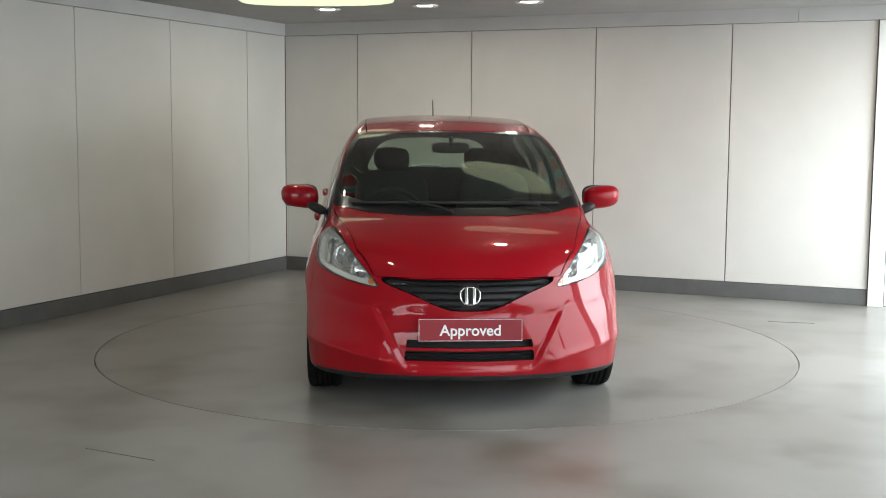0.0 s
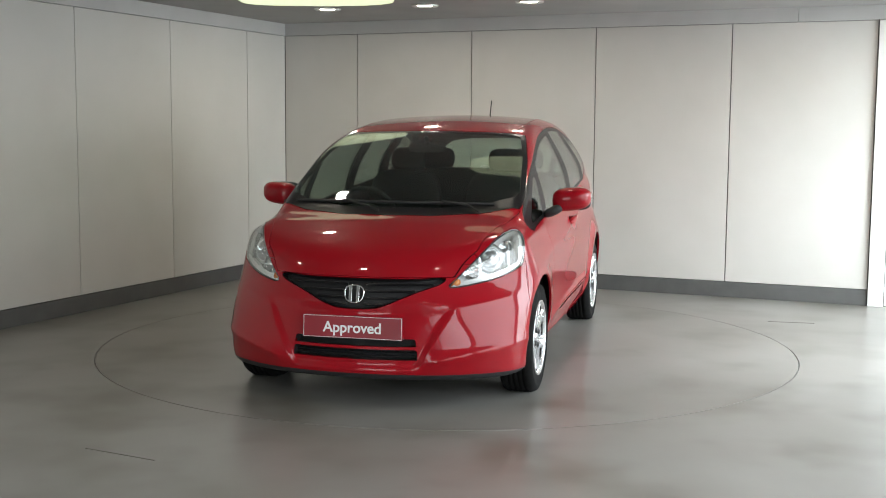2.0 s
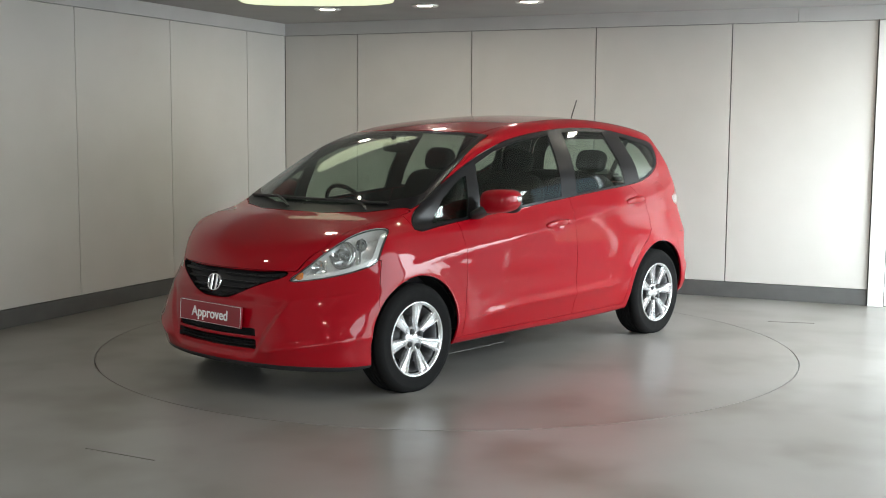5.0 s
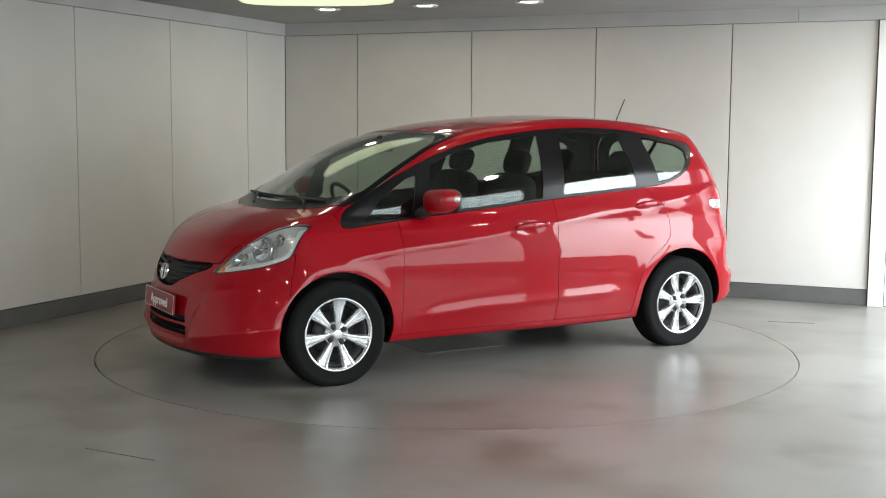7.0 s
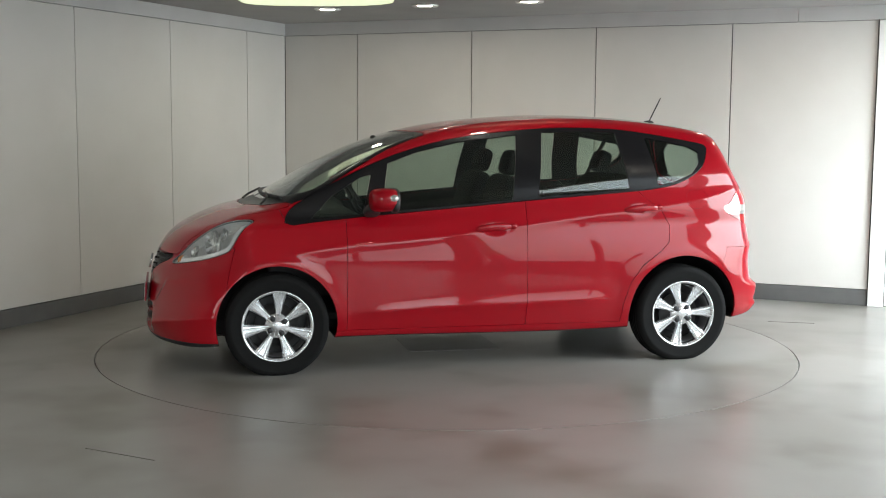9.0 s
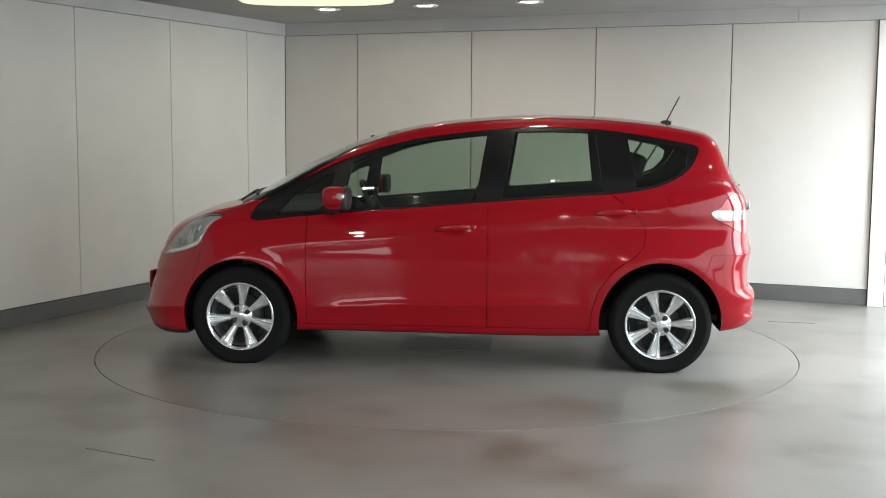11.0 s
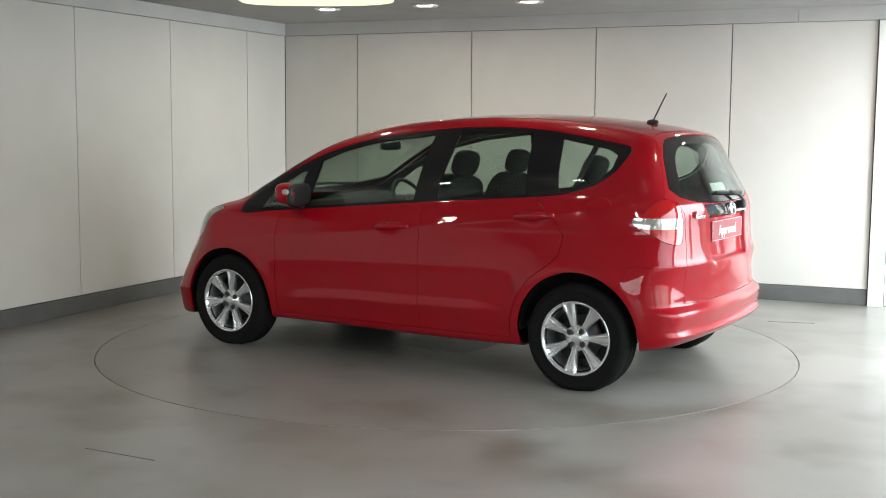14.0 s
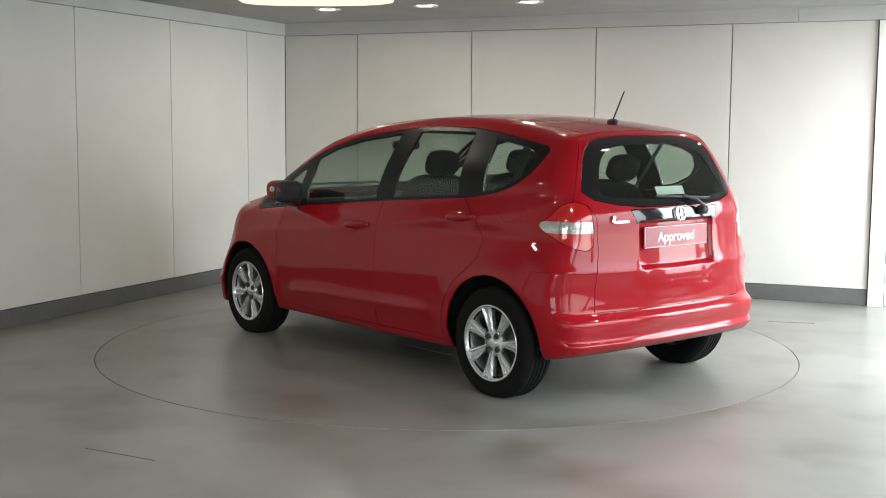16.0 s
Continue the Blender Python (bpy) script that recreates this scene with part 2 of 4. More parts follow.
for a, b in ((-0.02, 0.15), (1.35, 1.5), (3.25, 3.45), (6.35, 6.55), (9.45, 9.75), (12.65, ROOM_LEN)):
    tagged(mesh_object("wall_pier", rbox(WINDOW_P, WINDOW_P + 0.2, a, b, 0, 2.08), M_PANEL), "white wall pier between shop windows", "wall", kind="structure")
bm = bmesh.new()
bmesh.ops.create_grid(bm, x_segments=1, y_segments=1, size=600, matrix=Matrix.Translation((0, 0, -0.08)))
tagged(mesh_object("ground", bm, M_GROUND), "pale paving outside the shop windows", "ground", kind="structure")

# ceiling lights
def prism(points, z0, z1):
    bm = bmesh.new()
    lo = [bm.verts.new((x, y, z0)) for x, y in points]
    hi = [bm.verts.new((x, y, z1)) for x, y in points]
    n = len(points)
    for i in range(n):
        bm.faces.new((lo[i], lo[(i + 1) % n], hi[(i + 1) % n], hi[i]))
    bm.faces.new(list(reversed(lo)))
    bm.faces.new(hi)
    return bm


def ceiling_light(cx, cy, rx, ry, label):
    lamp = tagged(new("ceiling_light"), label, "ceiling light", group="large ceiling lights")
    outline = []
    for i in range(64):
        a = 2 * math.pi * i / 64
        ca, sa = math.cos(a), math.sin(a)
        e = 0.55 if ca < 0 else 0.95
        outline.append((cx + rx * math.copysign(abs(ca) ** e, ca), cy + ry * math.copysign(abs(sa) ** e, sa)))
    part("housing", prism([(cx + (x - cx) * 1.015, cy + (y - cy) * 1.015) for x, y in outline], CEIL - 0.012, CEIL - 0.0005), M_WHITE, lamp)
    part("diffuser", prism(outline, CEIL - 0.028, CEIL - 0.012), M_LAMP, lamp, "glowing pale green-white diffuser")
    return lamp


cx0, cy0 = -1.03, 1.53
ceiling_light(cx0, cy0, 0.60, 0.38, "large rounded ceiling light with a lit pale diffuser")
ceiling_light(0.62, -0.08, 0.46, 0.18, "narrow rounded ceiling light with a lit pale diffuser")


def downlight():
    d = tagged(new("downlight"), "round recessed white ceiling downlight", "downlight", group="ceiling downlights")
    bm = bmesh.new()
    for (ra, za), (rb, zb) in (((0.112, 0.0), (0.111, -0.007)), ((0.111, -0.007), (0.106, -0.012)), ((0.106, -0.012), (0.066, -0.003))):
        va = [bm.verts.new((ra * math.cos(i * math.pi / 16), ra * math.sin(i * math.pi / 16), za)) for i in range(32)]
        vb = [bm.verts.new((rb * math.cos(i * math.pi / 16), rb * math.sin(i * math.pi / 16), zb)) for i in range(32)]
        for i in range(32):
            bm.faces.new((va[i], vb[i], vb[(i + 1) % 32], va[(i + 1) % 32]))
    bmesh.ops.remove_doubles(bm, verts=bm.verts, dist=0.0001)
    part("rim", bm, M_SPOT_RIM, d, smooth=True)
    bm = bmesh.new()
    bmesh.ops.create_cone(bm, cap_ends=True, segments=32, radius1=0.062, radius2=0.066, depth=0.003, matrix=Matrix.Translation((0, 0, -0.003)))
    part("lens", bm, M_SPOT, d, "pale frosted lens")
    return d


first = downlight()
places = [room(1.13 + 0.905 * i, 1.18 + 2.4 * k, CEIL - 0.0005) for k in range(4) for i in range(6) if (k == 0 and i != 3) or (k and i % 2 == k % 2)]
places = [q for q in places if (abs(q[0] - cx0) > 0.75 or abs(q[1] - cy0) > 0.85) and math.hypot(q[0] - 0.62, q[1] + 0.08) > 0.6]
first.location = places[0]
for q in places[1:]:
    copy_thing(first, Matrix.Translation(q))

# ---- the car ----
# The body is a smooth solid given by side, top, nose and tail curves; it is meshed once and cut along its shut lines.
M_PAINT = material("red_car_paint", (0.315, 0.0016, 0.0085), 0.4, 0.0, Coat_Weight=0.9, Coat_Roughness=0.025, Coat_IOR=1.43, Specular_IOR_Level=0.08)
M_TRIM = vary(material("interior_trim", rough=0.8), (0.013, 0.013, 0.014), (0.019, 0.019, 0.02), 30)
M_LINER = vary(material("roof_lining", rough=0.95), (0.30, 0.30, 0.28), (0.34, 0.34, 0.32), 40)
M_BLACK = material("black_trim", (0.008, 0.008, 0.009), 0.3, Specular_IOR_Level=0.25)
M_GLOSS = material("gloss_black", (0.008, 0.008, 0.009), 0.06, Coat_Weight=0.5)
M_PLASTIC = vary(material("black_plastic", rough=0.5), (0.014, 0.014, 0.015), (0.02, 0.02, 0.021), 40, rough=(0.45, 0.6))
M_RUBBER = vary(material("tyre_rubber", rough=0.75, Specular_IOR_Level=0.18), (0.005, 0.005, 0.005), (0.008, 0.008, 0.008), 25, rough=(0.75, 0.95), bump=0.2, bump_scale=120)
M_ALLOY = material("silver_alloy", (0.74, 0.75, 0.76), 0.24, 0.8)
M_DARKALLOY = material("brake_metal", (0.07, 0.07, 0.07), 0.45, 0.7)
# the alloy again, darkened in colour for the shade behind the spokes
M_ALLOY_SHADED = material("shaded_alloy", (0.36, 0.36, 0.37), 0.35, 0.8)
M_CHROME = material("chrome", (0.86, 0.87, 0.88), 0.06, 1.0)
M_CARGLASS = glass_material("car_glass", (0.80, 0.86, 0.82))
M_LENS = glass_material("lamp_lens", (0.96, 0.97, 0.97))
M_REFLECT = material("lamp_reflector", (0.90, 0.89, 0.87), 0.2, 0.5)
M_LAMPGREY = material("lamp_bezel", (0.60, 0.60, 0.59), 0.14, 0.8)
M_LAMPSTRIP = material("lamp_strip", (0.88, 0.88, 0.87), 0.22, 0.35)
M_AMBER = material("amber_lens", (0.75, 0.22, 0.03), 0.2, Coat_Weight=1.0)
M_REDLENS = material("red_lens", (0.46, 0.007, 0.008), 0.08, Coat_Weight=1.0, Coat_Roughness=0.02)
M_CLEARLENS = material("clear_lens", (0.50, 0.48, 0.46), 0.12, 0.55, Coat_Weight=1.0)
M_PLATE = vary(material("plate_red", rough=0.3), (0.24, 0.008, 0.018), (0.29, 0.011, 0.024), 3)
M_PLATE.node_tree.nodes["Principled BSDF"].inputs["Coat Weight"].default_value = 0.15
M_LETTER = material("plate_white", (0.85, 0.85, 0.85), 0.4)
M_SEAT = vary(material("seat_cloth", rough=0.95), (0.013, 0.013, 0.014), (0.021, 0.021, 0.022), 60)
M_PAPER = material("paper", (0.8, 0.8, 0.78), 0.7)


def spline(knots, fair=False):
    """A smooth curve through (x, value) knots. fair: with smooth curvature as well."""
    k = np.array(knots, float)
    X, Y = k[:, 0], k[:, 1]
    d = np.diff(Y) / np.diff(X)
    h = np.diff(X)
    m = np.empty(len(X))
    m[0], m[-1] = d[0], d[-1]
    m[1:-1] = (d[:-1] * h[1:] + d[1:] * h[:-1]) / (h[:-1] + h[1:])

    if fair:
        A = np.eye(len(X))
        b = m.copy()
        for i in range(1, len(X) - 1):
            A[i, i - 1], A[i, i], A[i, i + 1] = h[i], 2 * (h[i - 1] + h[i]), h[i - 1]
            b[i] = 3 * (h[i] * d[i - 1] + h[i - 1] * d[i])
        m = np.linalg.solve(A, b)

    def at(x):
        x = np.clip(x, X[0], X[-1])
        i = np.clip(np.searchsorted(X, x) - 1, 0, len(X) - 2)
        t = (x - X[i]) / h[i]
        return ((1 + 2 * t) * (1 - t) ** 2 * Y[i] + t * (1 - t) ** 2 * h[i] * m[i] + t * t * (3 - 2 * t) * Y[i + 1] + t * t * (t - 1) * h[i] * m[i + 1])
    return at


def ramp(x, a, b):
    t = np.clip((x - a) / (b - a), 0, 1)
    return t * t * (3 - 2 * t)


TOP = spline([(-2.0, 1.29), (-1.75, 1.368), (-1.572, 1.412), (-1.415, 1.447), (-1.163, 1.483), (-0.844, 1.508), (-0.521, 1.513), (-0.194, 1.497), (0.138, 1.462), (0.423, 1.402),
              (0.644, 1.336), (0.885, 1.232), (1.164, 1.078), (1.31, 0.993), (1.38, 0.966), (1.55, 0.922), (1.70, 0.862), (1.80, 0.806), (1.89, 0.735), (1.97, 0.645), (2.05, 0.52)])
SIDE = spline([(0.10, 0.74), (0.2, 0.785), (0.3, 0.815), (0.45, 0.835), (0.6, 0.8425), (0.72, 0.838), (0.82, 0.823), (0.9, 0.801), (0.945, 0.784), (0.975, 0.7745), (1.05, 0.7605), (1.12, 0.7405), (1.2, 0.710), (1.35, 0.634), (1.45, 0.572), (1.6, 0.48)], True)
BELT = spline([(-1.5, 1.07), (-0.9, 1.05), (-0.3, 1.0), (0.2, 0.955), (0.75, 0.912), (1.2, 0.87), (1.6, 0.86)])
PLAN_LOW = spline([(-1.95, 0.88), (-1.7, 0.955), (-1.4, 0.99), (-1.0, 1.0), (1.1, 1.0), (1.4, 0.995), (1.6, 0.982), (1.8, 0.945), (2.0, 0.85), (2.1, 0.76)], True)
PLAN_HIGH = spline([(-1.95, 0.80), (-1.7, 0.89), (-1.5, 0.938), (-1.2, 0.972), (-0.8, 0.992), (0, 1.0), (0.6, 0.985), (0.9, 0.968), (1.2, 0.950), (1.5, 0.938), (1.8, 0.885), (2.1, 0.78)], True)
NOSE = spline([(0.1, 1.955), (0.17, 1.985), (0.22, 2.0), (0.3, 2.005), (0.38, 1.998), (0.45, 1.988), (0.55, 1.965), (0.62, 1.945), (0.68, 1.92), (0.75, 1.90), (0.9, 1.86), (1.6, 1.7)])
TAIL = spline([(0.1, 1.70), (0.22, 1.785), (0.3, 1.824), (0.330, 1.846), (0.352, 1.832), (0.40, 1.844), (0.452, 1.856), (0.492, 1.822), (0.53, 1.823), (0.60, 1.828), (0.66, 1.832), (0.75, 1.824), (0.9, 1.814), (0.98, 1.81), (1.02, 1.796), (1.09, 1.755), (1.33, 1.632), (1.42, 1.598), (1.6, 1.50)])
BOTTOM = spline([(-1.9, 0.298), (-1.75, 0.272), (-1.6, 0.245), (-0.95, 0.208), (0.9, 0.202), (1.45, 0.19), (1.65, 0.168), (2.05, 0.163)])
CREASE_HI = spline([(-1.75, 1.085), (-1.614, 1.052), (-1.39, 0.998), (-1.129, 0.956), (-0.846, 0.918), (-0.574, 0.888), (-0.055, 0.833), (0.369, 0.782), (0.842, 0.745), (1.216, 0.700)], True)
CREASE_LO = spline([(-0.9, 0.41), (-0.611, 0.399), (-0.149, 0.387), (0.33, 0.378), (0.706, 0.354), (0.9, 0.34)])
HANDLES = ((-0.03, 0.836), (-0.965, 0.938))
ARCHES = ((1.25, 0.29, 0.347), (-1.25, 0.297, 0.357))


def smax(a, b, k):
    h = np.maximum(k - np.abs(a - b), 0) / k
    return np.maximum(a, b) + h * h * k * 0.25


def field(P):
    """Below zero inside the car's body."""
    x, y, z = P[:, 0], np.abs(P[:, 1]), P[:, 2]
    up = ramp(z, 0.62, 0.95)
    zs = z + (0.975 - BELT(x)) * ramp(z, 0.84, 0.94) * ramp(z, 1.36, 1.12)
    front = ramp(x, 1.25, 1.5)
    w = (SIDE(zs) + 0.045 * front * ramp(z, 0.36, 0.16)) * (PLAN_LOW(x) * (1 - up) + PLAN_HIGH(x) * up)
    dh = np.sqrt((z - CREASE_HI(x)) ** 2 + 0.012 ** 2)
    w = w + 0.017 * np.exp(-dh / 0.042) * ramp(x, 1.35, 1.0) * ramp(x, -1.75, -1.55)
    dl = np.sqrt((z - CREASE_LO(x)) ** 2 + 0.010 ** 2)
    w = w + 0.024 * np.exp(-dl / 0.036) * ramp(x, 0.85, 0.6) * ramp(x, -0.85, -0.6)
    for ax, az, ar in ARCHES:
        r = np.hypot(x - ax, z - az)
        wide = 0.05 if ax > 0 else 0.085
        w = w + (0.010 if ax > 0 else 0.017) * np.exp(-((r - ar - 0.01) / wide) ** 2) * ramp(z, 0.2, 0.35)
    dz = np.sqrt((z - 0.262 - 0.19 * (y - 0.40)) ** 2 + 0.010 ** 2)
    fold = 0.034 * np.exp(-dz / 0.036) * ramp(y, 0.34, 0.46) * ramp(x, 1.5, 1.62)
    dz = np.sqrt((z - 0.515 - 0.15 * (y - 0.40)) ** 2 + 0.012 ** 2)
    fold = fold + 0.013 * np.exp(-dz / 0.04) * ramp(y, 0.25, 0.42) * ramp(x, 1.56, 1.68)
    w = w + 0.5 * fold
    for hx, hz in HANDLES:
        w = w - 0.016 * np.exp(-((x - hx) / 0.075) ** 2 - ((z - hz + 0.004) / 0.030) ** 2)
    side = y - w
    ky = 0.22 * ramp(x, 0.2, 1.0)
    xs = x + ky * y * y
    top = z - (TOP(xs) - (0.10 - 0.06 * ramp(x, 0.6, 1.3)) * y * y)
    hi = ramp(z, 0.35, 0.65)
    fx = NOSE(z) - (0.30 + 0.16 * hi) * y * y - 0.30 * y ** 4
    inner = ramp(0.325 + 0.54 * (z - 0.23) - y, -0.022, 0.030) * ramp(z, 0.205, 0.25) * ramp(z, 0.56, 0.49)
    fx = fx - 0.015 * inner + fold
    rx = TAIL(z) + 0.015 - (0.08 + 0.06 * hi) * y * y - (0.07 + 0.08 * hi) * y ** 4
    rx = rx - 0.03 * ramp(0.30 - y, -0.01, 0.014) * ramp(z, 0.695, 0.722) * ramp(z, 0.955, 0.94)
    dz = np.sqrt((z - 0.703) ** 2 + 0.010 ** 2)
    ledge = 0.019 * np.exp(-dz / 0.04) * ramp(y, 0.22, 0.36) * ramp(x, -1.58, -1.70)
    rx = rx + ledge
    f = smax(side, top, 0.055 + 0.045 * ramp(x, 0.9, 1.4))
    f = smax(f, np.maximum(x - fx, -rx - x), 0.085)
    return smax(f, BOTTOM(x) - z, 0.03)


def gradient(P):
    e = 0.0015
    g = np.empty_like(P)
    for i in range(3):
        d = np.zeros(3)
        d[i] = e
        g[:, i] = (field(P + d) - field(P - d)) / (2 * e)
    return g


def settle(P, times=4):
    for _ in range(times):
        g = gradient(P)
        P = P - g * (field(P) / np.maximum((g * g).sum(1), 1e-6))[:, None]
    return P


def shell(h=0.0135):
    """Half the body's surface (y >= 0) as triangles: one vertex in each grid cell that the surface crosses."""
    gx, gy, gz = np.arange(-1.96, 2.10, h), np.arange(-2 * h + 0.007, 0.92, h), np.arange(0.1, 1.58, h)
    n = (len(gx), len(gy), len(gz))
    G = np.stack(np.meshgrid(gx, gy, gz, indexing="ij"), -1).reshape(-1, 3)
    f = field(G).reshape(n)
    cells = (n[0] - 1, n[1] - 1, n[2] - 1)
    total, count = np.zeros((*cells, 3)), np.zeros(cells)
    corners = [(a, b, c) for a in (0, 1) for b in (0, 1) for c in (0, 1)]
    pick = lambda c: f[c[0]:c[0] + cells[0], c[1]:c[1] + cells[1], c[2]:c[2] + cells[2]]
    for ca in corners:
        for ax in range(3):
            if ca[ax]:
                continue
            cb = tuple(v + (1 if i == ax else 0) for i, v in enumerate(ca))
            fa, fb = pick(ca), pick(cb)
            hit = (fa < 0) != (fb < 0)
            t = np.where(hit, fa / np.where(hit, fa - fb, 1), 0)
            for i in range(3):
                total[..., i] += np.where(hit, ca[i] + (t if i == ax else 0), 0)
            count += hit
    live = count > 0
    index = -np.ones(cells, int)
    index[live] = np.arange(live.sum())
    ijk = np.argwhere(live)
    V = (ijk + total[live] / count[live][:, None]) * h + np.array([gx[0], gy[0], gz[0]])
    tris = []
    for ax in range(3):
        o1, o2 = (ax + 1) % 3, (ax + 2) % 3
        lo, hi2 = [slice(1, -1)] * 3, [slice(1, -1)] * 3
        lo[ax], hi2[ax] = slice(0, -1), slice(1, None)
        fa, fb = f[tuple(lo)], f[tuple(hi2)]
        for flip in (0, 1):
            sel = np.argwhere(((fa < 0) & (fb >= 0)) if not flip else ((fa >= 0) & (fb < 0)))
            base = sel + 1
            base[:, ax] -= 1
            q = []
            for d1, d2 in ((-1, -1), (0, -1), (0, 0), (-1, 0)):
                c = base.copy()
                c[:, o1] += d1
                c[:, o2] += d2
                q.append(index[c[:, 0], c[:, 1], c[:, 2]])
            q = np.stack(q, 1)
            q = q[(q >= 0).all(1)]
            if flip:
                q = q[:, ::-1]
            tris += [q[:, [0, 1, 2]], q[:, [0, 2, 3]]]
    V = settle(V, 6)
    T = np.concatenate(tris)
    S = split((V, T), -V[:, 1])[0]
    S[0][np.abs(S[0][:, 1]) < 2e-4, 1] = 0.0
    return S


def compact(V, T):
    used, inv = np.unique(T, return_inverse=True)
    return V[used], inv.reshape(-1, 3)


def split(S, g):
    """Cuts triangles along g = 0: the piece where g is below zero, and the rest."""
    V, T = S
    if not len(T):
        return S, S
    g = np.where(np.abs(g) < 1e-5, 1e-5, g)
    s = g[T] < 0
    c = s.sum(1)
    mix = (c == 1) | (c == 2)
    M, sm = T[mix], s[mix]
    lone = np.where((c[mix] == 1)[:, None], sm, ~sm).argmax(1)
    r = np.arange(len(M))
    A, B, C = M[r, lone], M[r, (lone + 1) % 3], M[r, (lone + 2) % 3]

    ed = np.sort(np.concatenate([np.stack([A, B], 1), np.stack([A, C], 1)]), axis=1)
    if len(ed):
        uniq, inv = np.unique(ed, axis=0, return_inverse=True)
        inv = inv.reshape(-1)
        ga, gb = g[uniq[:, 0]], g[uniq[:, 1]]
        t = (ga / (ga - gb))[:, None]
        N = V[uniq[:, 0]] * (1 - t) + V[uniq[:, 1]] * t
        AB, AC = inv[:len(M)] + len(V), inv[len(M):] + len(V)
        W = np.concatenate([V, N])
    else:
        AB = AC = np.zeros(0, int)
        W = V
    one = np.stack([A, AB, AC], 1)
    two = np.concatenate([np.stack([AB, B, C], 1), np.stack([AB, C, AC], 1)])
    k = c[mix] == 1
    k2 = np.concatenate([k, k])
    return compact(W, np.concatenate([T[c == 3], one[k], two[~k2]])), compact(W, np.concatenate([T[c == 0], one[~k], two[k2]]))


def soften(poly, times=2):
    p = np.array(poly, float)
    for _ in range(times):
        q = np.roll(p, -1, 0)
        p = np.stack([p * 0.75 + q * 0.25, p * 0.25 + q * 0.75], 1).reshape(-1, 2)
    return p


def inside(poly, u, v):
    """Signed distance to a closed outline: below zero inside."""
    a = np.array(poly, float)
    b = np.roll(a, -1, 0)
    best, odd = np.full(len(u), 1e9), np.zeros(len(u), bool)
    for (x0, y0), (x1, y1) in zip(a, b):
        dx, dy = x1 - x0, y1 - y0
        L = dx * dx + dy * dy
        if L < 1e-12:
            continue
        t = np.clip(((u - x0) * dx + (v - y0) * dy) / L, 0, 1)
        best = np.minimum(best, (u - x0 - t * dx) ** 2 + (v - y0 - t * dy) ** 2)
        if y0 != y1:
            odd ^= ((y0 > v) != (y1 > v)) & (u < dx * (v - y0) / dy + x0)
    d = np.sqrt(best)
    return np.where(odd, -d, d)


def carve(S, fun, gap=0.0):
    """Cuts out the piece where fun(V) is below zero, with an open shut line of the given width."""
    piece, rest = split(S, fun(S[0]) + gap / 2)
    if gap:
        rest = split(rest, fun(rest[0]) - gap / 2)[1]
    return piece, rest


def skin(name, S, mats, parent, thick=0.012, both=True, mirror=False, label="", offset=0.0, rim=True, outer=True):
    """A panel from cut triangles: outer face, inner face and edges. both: the two halves joined over the middle."""
    V, T = S
    if offset:
        V = V - offset * unit(gradient(V))
    n = unit(gradient(settle(V, 1) if not offset else V))
    if both:
        mid = V[:, 1] < 1e-6
        m = np.arange(len(V)) + len(V)
        m[mid] = np.arange(len(V))[mid]
        V2, n2 = V * [1, -1, 1], n * [1, -1, 1]
        n = n.copy()
        n[mid, 1] = 0
        V, n, T = np.concatenate([V, V2]), np.concatenate([n, n2]), np.concatenate([T, m[T][:, ::-1]])
        used, inv = np.unique(T, return_inverse=True)
        V, n, T = V[used], unit(n[used]), inv.reshape(-1, 3)
    elif mirror:
        V, n, T = V * [1, -1, 1], n * [1, -1, 1], T[:, ::-1]
    nv = len(V)
    faces, loops, kinds = [], [], []
    if outer:
        faces, loops, kinds = [T], [n[T].reshape(-1, 3)], [np.zeros(len(T), int)]
    if thick:
        I = V - n * thick
        Ti = T[:, ::-1] + nv
        faces.append(Ti)
        loops.append(-n[T[:, ::-1]].reshape(-1, 3))
        kinds.append(np.ones(len(T), int))
        e = np.concatenate([T[:, [0, 1]], T[:, [1, 2]], T[:, [2, 0]]])
        key = np.sort(e, 1)
        u, first, cnt = np.unique(key, axis=0, return_index=True, return_counts=True)
        e = e[first[cnt == 1]]
        if rim and len(e):
            a, b = e[:, 0], e[:, 1]
            R = np.concatenate([np.stack([b, a, a + nv], 1), np.stack([b, a + nv, b + nv], 1)])
            allv = np.concatenate([V, I])
            fn = unit(np.cross(allv[R[:, 1]] - allv[R[:, 0]], allv[R[:, 2]] - allv[R[:, 0]]))
            faces.append(R)
            loops.append(np.repeat(fn, 3, 0))
            kinds.append(np.zeros(len(R), int))
        V = np.concatenate([V, I])
    F, L, K = np.concatenate(faces), np.concatenate(loops), np.concatenate(kinds)
    me = bpy.data.meshes.new(name)
    me.from_pydata(V.tolist(), [], F.tolist())
    mats = mats if isinstance(mats, (list, tuple)) else (mats,)
    for mm in mats:
        me.materials.append(mm)
    if len(mats) > 1:
        me.polygons.foreach_set("material_index", K.astype(np.int32))
    me.polygons.foreach_set("use_smooth", np.ones(len(F), bool))
    me.normals_split_custom_set(L.tolist())
    me.update()
    ob = new(name, me)
    ob.parent = parent
    if label:
        tagged(ob, label)
    return ob


def unit(a):
    return a / np.maximum(np.linalg.norm(a, axis=1), 1e-9)[:, None]


